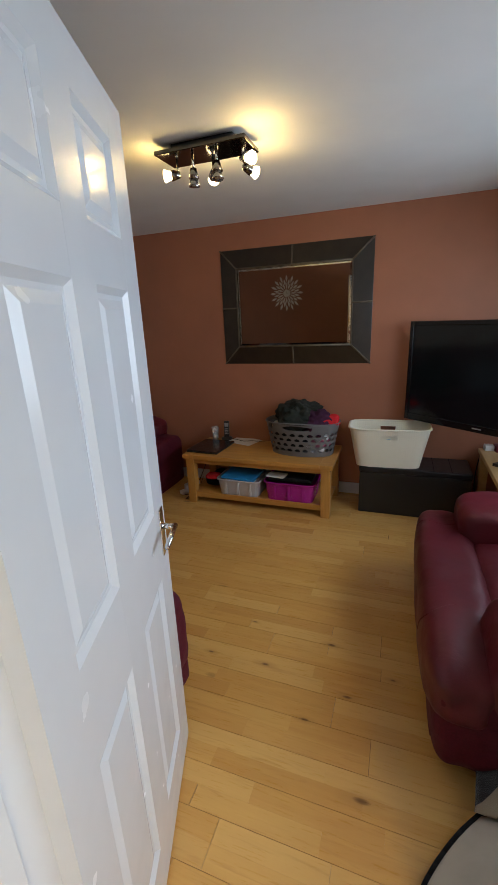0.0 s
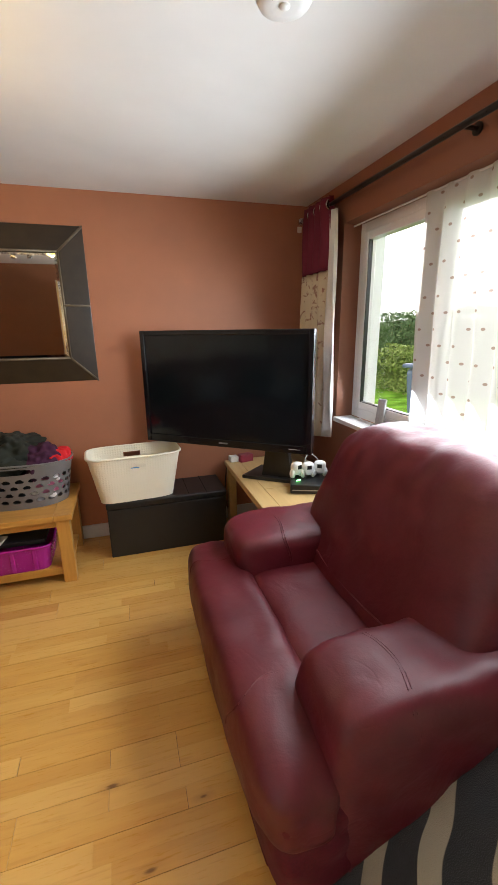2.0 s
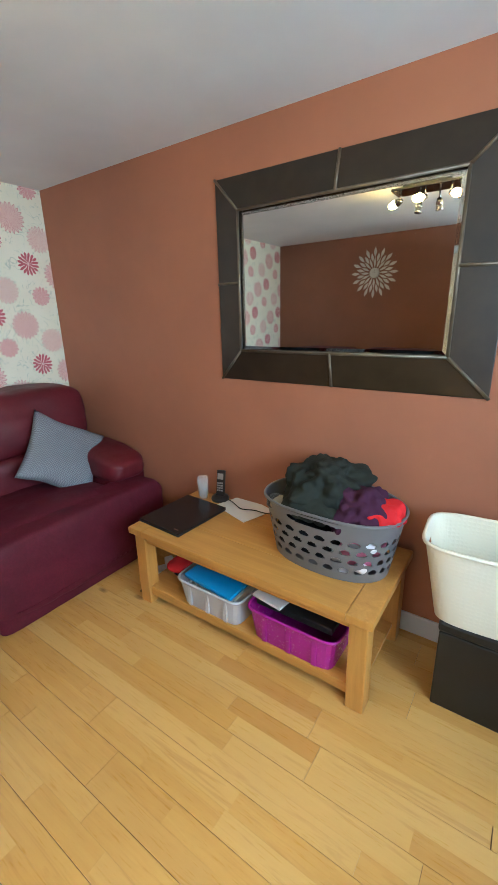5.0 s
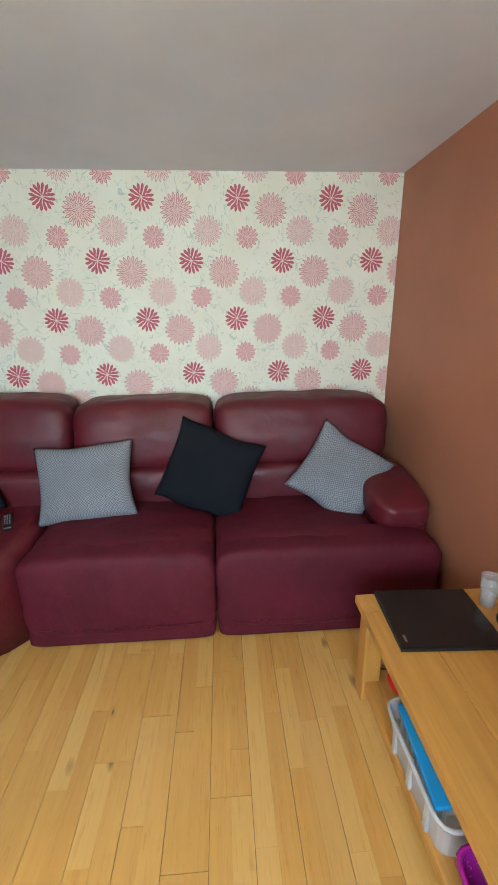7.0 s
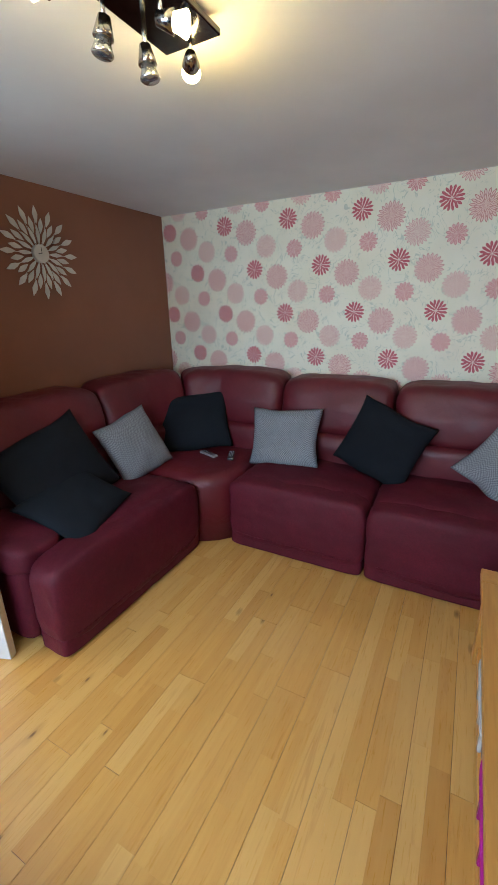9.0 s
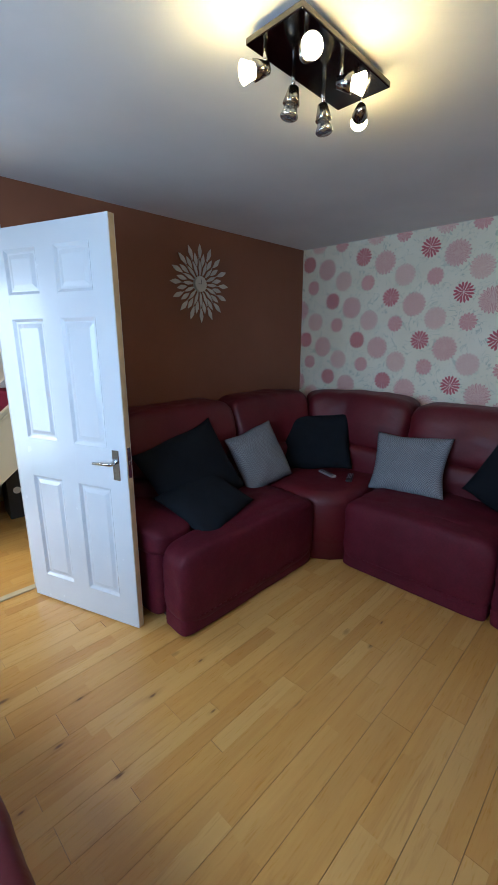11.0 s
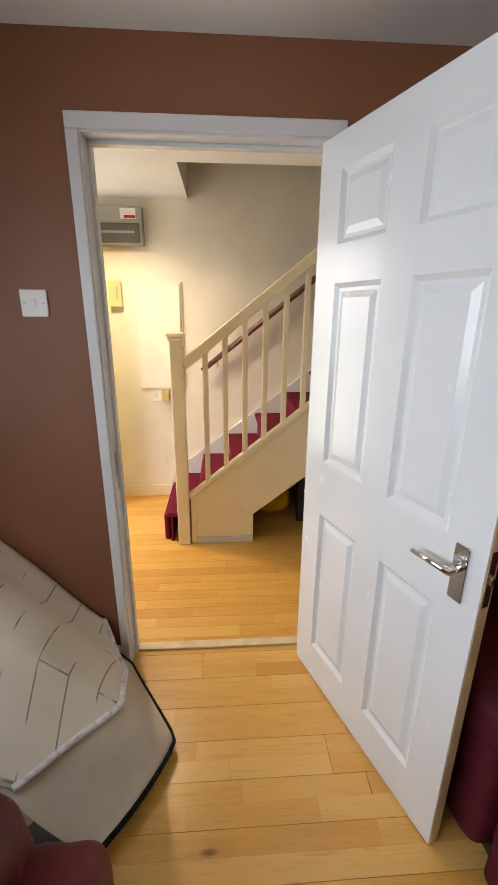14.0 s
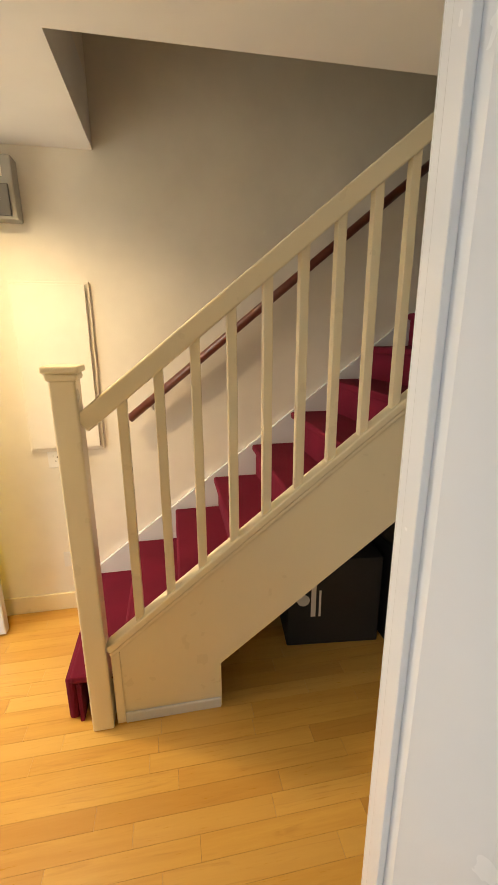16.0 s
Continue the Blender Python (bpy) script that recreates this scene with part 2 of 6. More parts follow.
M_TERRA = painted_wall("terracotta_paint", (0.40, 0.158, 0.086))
# door wall: terracotta scaled down, its weaker light put into the colour
M_TERRA_DIM = painted_wall("terracotta_paint_dim", (0.245, 0.100, 0.053))
# window wall: same terracotta, with the shade around the window mixed in
M_TERRA_SHADED = painted_wall("terracotta_paint_shaded", (0.30, 0.118, 0.068))
M_CEIL = plain("ceiling_paint", (0.80, 0.80, 0.79), 0.75, 0, 0.05, 2.0, 0.12, 14, 0.006)
M_CREAM = painted_wall("cream_paint", (0.80, 0.765, 0.685))
M_GLOSS = plain("white_gloss_paint", (0.68, 0.705, 0.735), 0.24, 0, 0.02, 5, 0.03, 14, 0.002, coat=0.2)
M_IVORY = plain("ivory_gloss_paint", (0.84, 0.76, 0.55), 0.3, 0, 0.025, 3, 0.03, 12, 0.002, coat=0.2)
M_PAPER = wallpaper_paper()
M_OAK = wood("honey_oak", (0.42, 0.185, 0.036), (0.64, 0.335, 0.080), 0.36, "X", False, False, 0.2)
M_OAKY = wood("honey_oak_upright", (0.42, 0.185, 0.036), (0.64, 0.335, 0.080), 0.36, "Z", False, False, 0.2)
M_BENCH = wood("pale_oak", (0.47, 0.30, 0.12), (0.64, 0.44, 0.20), 0.4, "Y", False, False, 0.15)
M_FLOOR = wood("maple_board", (0.55, 0.275, 0.060), (0.67, 0.385, 0.105), 0.29, "X", True, True, 0.32)
M_FLOORJ = wood("maple_board_joined", (0.55, 0.275, 0.060), (0.67, 0.385, 0.105), 0.29, "X", True, True, 0.32, True)
M_HALLF = wood("hall_board", (0.55, 0.27, 0.050), (0.70, 0.40, 0.095), 0.30, "X", True, False, 0.3)
M_JOINT = plain("board_joint", (0.16, 0.075, 0.025), 0.8)
M_LEATHER = leather("burgundy_leather", (0.104, 0.0060, 0.0125), 0.45)
M_SUEDE = leather("burgundy_suede", (0.094, 0.0050, 0.0160), 0.64, 0.18)
M_BLACK = plain("black_plastic", (0.012, 0.012, 0.013), 0.35)
M_SCREEN = plain("glossy_screen", (0.006, 0.009, 0.011), 0.12, 0, 0.05, 3, 0, spec=0.5)
M_CHROME = plain("chrome", (0.72, 0.72, 0.72), 0.16, 1.0, 0.05, 20, 0.02)
M_DARKCHROME = plain("black_chrome", (0.10, 0.095, 0.09), 0.14, 1.0, 0.1, 8, 0.02)
M_WPLASTIC = plain("white_plastic", (0.80, 0.80, 0.78), 0.35, 0, 0.03)
M_CARPET = fabric("crimson_carpet", (0.15, 0.008, 0.026), None, 500, 0.95)


# ---- mesh helpers ----
def box(bm, lo, hi, bevel=0.0, m=None):
    """A box between two corners, bevelled."""
    made = bmesh.ops.create_cube(bm, size=1.0)["verts"]
    s = [hi[i] - lo[i] for i in range(3)]
    c = [(hi[i] + lo[i]) / 2 for i in range(3)]
    bmesh.ops.transform(bm, matrix=Matrix.Translation(c) @ Matrix.Diagonal((*s, 1)), verts=made)
    if bevel:
        edges = list({e for v in made for e in v.link_edges})
        made = bmesh.ops.bevel(bm, geom=edges, offset=min(bevel, min(abs(x) for x in s) * 0.45), segments=2, profile=0.5, affect="EDGES", clamp_overlap=True)["verts"]
    if m is not None:
        bmesh.ops.transform(bm, matrix=m, verts=list({v for v in made}))
    return bm


def boxes(*args, bevel=0.0):
    bm = bmesh.new()
    for lo, hi in args:
        box(bm, lo, hi, bevel)
    return bm


def tube(bm, a, b, r, r2=None, n=14):
    """A rod from a to b."""
    a, b = Vector(a), Vector(b)
    made = bmesh.ops.create_cone(bm, cap_ends=True, segments=n, radius1=r, radius2=r if r2 is None else r2, depth=(b - a).length)["verts"]
    bmesh.ops.transform(bm, matrix=Matrix.Translation((a + b) / 2) @ (b - a).to_track_quat("Z", "Y").to_matrix().to_4x4(), verts=made)
    return bm


def lathe(bm, profile, n=28, m=None):
    """A turned shape from (radius, height) pairs."""
    rings = []
    for r, z in profile:
        rings.append([bm.verts.new((r * math.cos(2 * math.pi * i / n), r * math.sin(2 * math.pi * i / n), z)) for i in range(n)])
    for a, b in zip(rings, rings[1:]):
        for i in range(n):
            bm.faces.new((a[i], a[(i + 1) % n], b[(i + 1) % n], b[i]))
    for ring, flip in ((rings[0], True), (rings[-1], False)):
        if profile[0 if flip else -1][0] > 1e-4:
            bm.faces.new(ring[::-1] if flip else ring)
    if m is not None:
        bmesh.ops.transform(bm, matrix=m, verts=[v for ring in rings for v in ring])
    bmesh.ops.recalc_face_normals(bm, faces=bm.faces)
    return bm


def soft(bm, lo, hi, power=5.0, n=14, wrinkle=0.0, seed=0.0, shape=None, freq=6.0):
    """A padded block: a rounded box with a little unevenness; shape(x, y, z) in -1..1 may move its points."""
    size = [(hi[i] - lo[i]) / 2 for i in range(3)]
    mid = [(hi[i] + lo[i]) / 2 for i in range(3)]
    made = bmesh.ops.create_cube(bm, size=2.0)["verts"]
    edges = list({e for v in made for e in v.link_edges})
    bmesh.ops.subdivide_edges(bm, edges=edges, cuts=n, use_grid_fill=True)
    for v in bm.verts:
        p = v.co.copy()
        k = (abs(p.x) ** power + abs(p.y) ** power + abs(p.z) ** power) ** (1 / power)
        p = p / k
        if shape:
            p = Vector(shape(p.x, p.y, p.z))
        q = Vector((mid[0] + size[0] * p.x, mid[1] + size[1] * p.y, mid[2] + size[2] * p.z))
        if wrinkle:
            s = Vector((seed, seed * 1.7, seed * 0.3))
            d = noise.noise(q * freq + s) + 0.5 * noise.noise(q * freq * 2.6 + s)
            q += (q - Vector(mid)).normalized() * d * wrinkle
        v.co = q
    return bm


def seam(lo, hi, power, shape, params, r=0.0028):
    """A stitched line over a padded block, through directions given in -1..1."""
    size = [(hi[i] - lo[i]) / 2 for i in range(3)]
    mid = [(hi[i] + lo[i]) / 2 for i in range(3)]
    pts = []
    for d in params:
        p = Vector(d)
        p = p / (abs(p.x) ** power + abs(p.y) ** power + abs(p.z) ** power) ** (1 / power)
        if shape:
            p = Vector(shape(p.x, p.y, p.z))
        pts.append([mid[i] + size[i] * p[i] for i in range(3)])
    bm = bmesh.new()
    for a, b in zip(pts, pts[1:]):
        tube(bm, a, b, r, n=6)
    return bm


def softs(lo, hi, **more):
    return soft(bmesh.new(), lo, hi, **more)


def sheet(fn, nu, nv, thick=0.0):
    """A surface fn(u, v) over 0..1, given a thickness."""
    bm = bmesh.new()
    g = [[bm.verts.new(fn(i / nu, j / nv)) for j in range(nv + 1)] for i in range(nu + 1)]
    for i in range(nu):
        for j in range(nv):
            bm.faces.new((g[i][j], g[i + 1][j], g[i + 1][j + 1], g[i][j + 1]))
    if thick:
        bmesh.ops.recalc_face_normals(bm, faces=bm.faces)
        bmesh.ops.solidify(bm, geom=bm.faces[:], thickness=thick)
    return bm


def prism(points, y0, y1, axis="Y"):
    """A flat outline, pulled from y0 to y1. axis Y: outline in x, z; X: in y, z; Z: in x, y."""
    bm = bmesh.new()
    place = {"Y": lambda p, d: (p[0], d, p[1]), "X": lambda p, d: (d, p[0], p[1]), "Z": lambda p, d: (p[0], p[1], d)}[axis]
    a = [bm.verts.new(place(p, y0)) for p in points]
    b = [bm.verts.new(place(p, y1)) for p in points]
    bm.faces.new(a)
    bm.faces.new(b[::-1])
    for i in range(len(a)):
        j = (i + 1) % len(a)
        bm.faces.new((a[i], b[i], b[j], a[j]))
    bmesh.ops.recalc_face_normals(bm, faces=bm.faces)
    return bm


def link(name, bm, material, smooth=False):
    me = bpy.data.meshes.new(name)
    bm.normal_update()
    bm.to_mesh(me)
    bm.free()
    me.materials.append(material)
    if smooth:
        me.shade_smooth()
    return new(name, me)


def part(name, bm, material, parent, label="", smooth=False):
    ob = link(name, bm, material, smooth)
    ob.parent = parent
    return tagged(ob, label)


def thing(name, label, category, m=None, group="", kind=""):
    ob = new(name)
    ob.empty_display_size = 0.1
    if m is not None:
        ob.matrix_world = m
    return tagged(ob, label, category, group, kind)


def structure(name, bm, material, label, category):
    return tagged(link(name, bm, material), label, category, kind="structure")


# ---- the shell: living room x -2.685..1.492, y 0.293..3.43; hall behind the door wall ----
X0, X1, Y0, Y1, H = -2.685, 1.492, 0.293, 3.43, 2.25
HY0, HY1 = -1.47, 0.185          # hall, front to back
DX0, DX1, DH = -0.19, 0.572, 2.0  # doorway
WY0, WY1, WZ0, WZ1 = 0.95, 2.90, 0.85, 2.03  # window opening

structure("wall_north", boxes(((X0 - 0.12, Y1, -0.1), (X1 + 0.28, Y1 + 0.12, H + 0.05))), M_TERRA, "terracotta painted plaster wall behind mirror and television", "wall")
structure("wall_west", boxes(((X0 - 0.12, HY0 - 0.1, -0.1), (X0, Y1 - 0.001, H + 0.05))), M_PAPER, "cream wallpaper with pink and red chrysanthemum heads", "wall")
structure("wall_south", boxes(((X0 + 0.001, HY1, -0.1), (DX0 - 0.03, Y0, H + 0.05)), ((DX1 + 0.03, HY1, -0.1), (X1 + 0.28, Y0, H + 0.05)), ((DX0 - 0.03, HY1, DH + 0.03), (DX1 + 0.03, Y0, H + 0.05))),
          M_TERRA_DIM, "terracotta painted wall with a doorway to the hall, its dimness put into the colour", "wall")
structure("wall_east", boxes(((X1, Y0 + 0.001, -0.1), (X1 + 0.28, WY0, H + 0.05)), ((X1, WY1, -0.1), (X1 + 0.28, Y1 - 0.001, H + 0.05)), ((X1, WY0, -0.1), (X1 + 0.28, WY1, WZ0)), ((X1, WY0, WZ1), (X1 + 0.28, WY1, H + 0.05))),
          M_TERRA_SHADED, "terracotta painted outer wall with a deep window opening, shade put into its colour", "wall")
structure("ceiling", boxes(((X0 - 0.12, Y0 - 0.002, H), (X1 + 0.28, Y1 + 0.12, H + 0.12))), M_CEIL, "white painted ceiling with slightly uneven plaster", "ceiling")
structure("floor", boxes(((X0 - 0.1, Y0 - 0.06, -0.12), (X1 + 0.2, Y1 + 0.1, -0.006))), M_JOINT, "honey coloured maple boards with knots and dark joints", "floor")
structure("hall_floor", boxes(((X0 - 0.1, HY0 - 0.1, -0.12), (X1 + 0.28, Y0 - 0.0605, -0.006))), M_JOINT, "narrow golden timber strip boards in the hall", "floor")

# hall shell
structure("wall_hall_back", boxes(((X0, HY0 - 0.12, -0.1), (X1 + 0.28, HY0, 4.9))), M_CREAM, "cream painted hall wall beside the stairs", "wall")
structure("wall_hall_side", boxes(((X0 + 0.0015, HY1 - 0.004, -0.1), (DX0 - 0.03, HY1, H)), ((DX1 + 0.03, HY1 - 0.004, -0.1), (X1 + 0.2, HY1, H)), ((DX0 - 0.03, HY1 - 0.004, DH + 0.03), (DX1 + 0.03, HY1, H))), M_CREAM, "cream painted hall side of the room wall", "wall")
structure("wall_hall_end", boxes(((X1, HY0, -0.1), (X1 + 0.28, -1.36, H)), ((X1, -0.40, -0.1), (X1 + 0.28, HY1 - 0.004, H)), ((X1, -1.36, 2.05), (X1 + 0.28, -0.40, H))), M_CREAM, "cream painted outer hall wall with the front doorway", "wall")
structure("ceiling_hall", boxes(((0.385, HY0, H - 0.012), (X1 + 0.2, HY1 - 0.0045, H + 0.25)), ((X0 + 0.001, -0.73, H - 0.012), (0.385, HY1 - 0.0045, H + 0.25))), M_CEIL, "white hall ceiling with the stairwell opening", "ceiling")
structure("wall_stairwell", boxes(((X0, -0.73, H + 0.25), (0.385, -0.63, 4.9)), ((0.385, HY0, H + 0.25), (0.5, -0.63, 4.9)), ((X0 - 0.1, HY0, H + 0.05), (X0, -0.63, 4.9)), ((X0, HY0 - 0.1, 4.9), (0.5, -0.63, 5.0))), M_CREAM, "cream painted upper stairwell walls", "wall")

# ---- more materials ----
M_GLASS = Nodes("window_glass").set(color=(1.0, 1.0, 1.0), rough=0.0, trans=1.0, ior=1.1).mat
M_TUMBLER = Nodes("clear_glass").set(color=(0.9, 0.92, 0.92), rough=0.05, alpha=0.22).mat
M_AMBER = Nodes("amber_glass").set(color=(0.44, 0.31, 0.012), rough=0.06, trans=0.9, ior=1.15).mat
M_MIRROR = Nodes("mirror_silver").set(color=(0.86, 0.84, 0.78), rough=0.015, metal=1.0).mat
M_FRAME = plain("bronze_frame", (0.028, 0.019, 0.011), 0.34, 0.0, 0.25, 10, 0.03, 60, 0.002, coat=0.1)
M_BEAD = plain("pewter_bead", (0.16, 0.13, 0.09), 0.38, 0.5, 0.2, 20)
M_UPVC = plain("white_upvc", (0.82, 0.83, 0.84), 0.25, 0, 0.02)
M_BLACKCLOTH = fabric("black_cloth", (0.008, 0.010, 0.014), None, 400, 0.9)
M_GREYCHECK = fabric("grey_houndstooth", (0.27, 0.275, 0.295), (0.15, 0.155, 0.17), 400, 0.9, 140)
M_GREYTUB = plain("grey_tub_plastic", (0.150, 0.145, 0.145), 0.42, 0, 0.06)
M_VINYL = plain("black_vinyl", (0.010, 0.010, 0.011), 0.34, 0, 0.2, 8, 0.25, 120, 0.002)
M_GREEN = fabric("dark_green_knit", (0.024, 0.027, 0.022), None, 260, 0.95)
M_PURPLE = fabric("plum_cloth", (0.060, 0.018, 0.045), None, 300, 0.95)
M_RED = fabric("red_cloth", (0.60, 0.02, 0.025), None, 300, 0.9)
M_WHITECLOTH = fabric("white_cloth", (0.72, 0.70, 0.72), None, 300, 0.9)
M_PINKCLOTH = fabric("pink_cloth", (0.70, 0.22, 0.36), None, 300, 0.9)
M_MAGENTA = plain("magenta_plastic", (0.40, 0.016, 0.27), 0.25, 0, 0.15, 8, 0.0, alpha=0.93)
M_CLEARTUB = plain("clear_tub_plastic", (0.66, 0.65, 0.66), 0.22, 0, 0.04, 5, 0.0, alpha=0.62)
M_BLUE = plain("blue_card", (0.03, 0.28, 0.62), 0.45, 0, 0.05)
M_PAPERW = plain("white_paper", (0.78, 0.76, 0.72), 0.7, 0, 0.04)
M_SILVERP = plain("silver_plastic", (0.36, 0.36, 0.37), 0.35, 0.4)
M_CURTTOP = fabric("burgundy_curtain", (0.17, 0.022, 0.045), None, 420, 0.75)
M_LINING = fabric("white_curtain_lining", (0.78, 0.77, 0.74), None, 400, 0.85)
M_ROD = plain("dark_metal_rod", (0.05, 0.045, 0.045), 0.3, 0.8)
M_BEIGE = fabric("beige_rug_backing", (0.52, 0.46, 0.37), None, 500, 0.95)
M_BIND = fabric("black_binding", (0.012, 0.011, 0.012), None, 300, 0.9)
M_RAIL = wood("mahogany_rail", (0.075, 0.014, 0.008), (0.15, 0.035, 0.018), 0.3, "X", False, False, 0.4)
M_LEAF = plain("silver_leaf", (0.62, 0.59, 0.53), 0.45, 0.1, 0.15, 12)
M_LAMPHEAD = plain("brushed_lamp_head", (0.30, 0.29, 0.28), 0.2, 1.0, 0.05, 20)
M_BULB = Nodes("lit_bulb").set(color=(1.0, 0.8, 0.5), glow=(1.0, 0.72, 0.32), power=40.0).mat
M_DOWN = Nodes("lit_downlight").set(color=(1.0, 0.9, 0.7), glow=(1.0, 0.82, 0.55), power=25.0).mat
M_DEADBULB = plain("unlit_bulb_glass", (0.42, 0.42, 0.42), 0.12, 0.8, 0.05)
M_GREYBOX = plain("grey_enamel", (0.34, 0.335, 0.30), 0.4, 0, 0.05)
M_SMOKED = plain("smoked_cover", (0.10, 0.10, 0.10), 0.15, 0, 0.05)
M_MAT = fabric("brown_doormat", (0.13, 0.085, 0.055), None, 200, 1.0)
M_YELLOWBAG = plain("yellow_plastic_bag", (0.62, 0.36, 0.015), 0.4, 0, 0.12)
M_GRASS = plain("lawn_grass", (0.10, 0.22, 0.028), 0.95, 0, 0.45, 3, 0.5, 60, 0.03, spec=0.0)
M_HEDGE = plain("hedge_leaf", (0.060, 0.115, 0.040), 0.7, 0, 0.4, 9)
M_SHRUB = plain("shrub_leaf", (0.15, 0.22, 0.05), 0.7, 0, 0.4, 9)
M_BIN = plain("blue_grey_bin", (0.10, 0.14, 0.22), 0.5)
M_CABLE = plain("black_cable", (0.01, 0.01, 0.01), 0.5)
M_GREENLED = Nodes("green_led").set(color=(0.1, 1.0, 0.2), glow=(0.1, 1.0, 0.2), power=6.0).mat
M_STAINED = plain("bare_plaster_wood", (0.60, 0.48, 0.30), 0.6, 0, 0.15, 12)


def floral_cloth():
    n = Nodes("cream_floral_curtain")
    blot = n.ramp(n.noise(13, 3, 0.6, None, 1.0), [(0.56, 0.0), (0.62, 1.0)])
    c = n.mix(n.math("MULTIPLY", blot, 0.75), (0.66, 0.58, 0.42), (0.24, 0.075, 0.055))
    n.set(color=c, rough=0.8, sheen=0.2)
    n.bump(n.noise(400, 2), 0.2, 0.003)
    return n.mat


def net_cloth():
    """Sheer white voile with small woven dots."""
    n = Nodes("dotted_voile")
    sep = n.tree.nodes.new("ShaderNodeSeparateXYZ")
    n.put(sep.inputs[0], n.coord())
    du = n.math("SUBTRACT", n.math("FRACT", n.math("MULTIPLY", n.math("ADD", sep.outputs["Y"], n.math("MULTIPLY", n.math("ROUND", n.math("MULTIPLY", sep.outputs["Z"], 14.0)), 0.05)), 11.0)), 0.5)
    dv = n.math("SUBTRACT", n.math("FRACT", n.math("ADD", n.math("MULTIPLY", sep.outputs["Z"], 14.0), 0.5)), 0.5)
    rad = n.math("SQRT", n.math("ADD", n.math("MULTIPLY", du, du), n.math("MULTIPLY", dv, dv)))
    dot = n.ramp(rad, [(0.075, 1.0), (0.10, 0.0)])
    col = n.mix(dot, (0.86, 0.86, 0.85), (0.36, 0.26, 0.22))
    n.set(color=col, rough=0.9)
    out = n.tree.nodes["Material Output"]
    tl = n.tree.nodes.new("ShaderNodeBsdfTranslucent")
    n.put(tl.inputs[0], col)
    tp = n.tree.nodes.new("ShaderNodeBsdfTransparent")
    a = n.tree.nodes.new("ShaderNodeMixShader")
    b = n.tree.nodes.new("ShaderNodeMixShader")
    a.inputs[0].default_value = 0.6
    n.tree.links.new(n.bsdf.outputs[0], a.inputs[1])
    n.tree.links.new(tl.outputs[0], a.inputs[2])
    n.put(b.inputs[0], n.math("MULTIPLY_ADD", dot, 0.25, 0.70))
    n.tree.links.new(tp.outputs[0], b.inputs[1])
    n.tree.links.new(a.outputs[0], b.inputs[2])
    n.tree.links.new(b.outputs[0], out.inputs[0])
    return n.mat


def zebra_cloth():
    n = Nodes("zebra_pile")
    w = n.tree.nodes.new("ShaderNodeTexWave")
    w.bands_direction = "DIAGONAL"
    n.put(w.inputs["Vector"], n.coord("Object", (1.0, -0.9, 0.1)))
    w.inputs["Scale"].default_value, w.inputs["Distortion"].default_value, w.inputs["Detail"].default_value, w.inputs["Detail Scale"].default_value = 3.1, 4.5, 1.5, 0.9
    n.set(color=n.mix(n.ramp(w.outputs["Fac"], [(0.62, 0.0), (0.67, 1.0)]), (0.016, 0.013, 0.012), (0.30, 0.24, 0.16)), rough=1.0, sheen=0.3)
    n.bump(n.noise(350, 2), 0.6, 0.006)
    return n.mat


def lined_cream():
    """Cream fleece with thin drawn brick lines."""
    n = Nodes("cream_lined_throw")
    b = n.tree.nodes.new("ShaderNodeTexBrick")
    n.put(b.inputs["Vector"], n.coord("UV", (1, 1, 1)))
    b.inputs["Scale"].default_value, b.inputs["Mortar Size"].default_value, b.inputs["Mortar Smooth"].default_value = 1.0, 0.0035, 0.3
    b.inputs["Brick Width"].default_value, b.inputs["Row Height"].default_value = 0.46, 0.115
    gate = n.ramp(n.noise(7, 2), [(0.46, 0.0), (0.54, 1.0)])
    c = n.mix(n.ramp(n.noise(4, 3), [(0.3, 0.0), (0.7, 1.0)]), (0.60, 0.53, 0.42), (0.72, 0.66, 0.55))
    n.set(color=n.mix(n.math("MULTIPLY", n.math("MULTIPLY", b.outputs["Fac"], gate), 0.8), c, (0.16, 0.14, 0.13)), rough=0.95, sheen=0.3)
    n.bump(n.noise(300, 2), 0.4, 0.004)
    return n.mat


def dimpled_plastic():
    n = Nodes("cream_dimpled_plastic")
    v = n.tree.nodes.new("ShaderNodeTexVoronoi")
    n.put(v.inputs["Vector"], n.coord())
    v.inputs["Scale"].default_value = 62
    v.inputs["Randomness"].default_value = 0.15
    n.set(color=n.mix(n.noise(6, 3), (0.80, 0.745, 0.58), (0.85, 0.80, 0.65)), rough=0.42)
    n.bump(n.ramp(v.outputs["Distance"], [(0.25, 0.0), (0.5, 1.0)]), 0.28, 0.002)
    return n.mat


M_CREAMTUB = dimpled_plastic()
M_FLORAL, M_NET, M_ZEBRA, M_LINED = floral_cloth(), net_cloth(), zebra_cloth(), lined_cream()

# ---- door, doorway, trim ----
LEAF_M = pose(-0.161, 0.300, 0.010, 0, 0, 110.2)  # local x along the leaf, -y is the face seen from the doorway


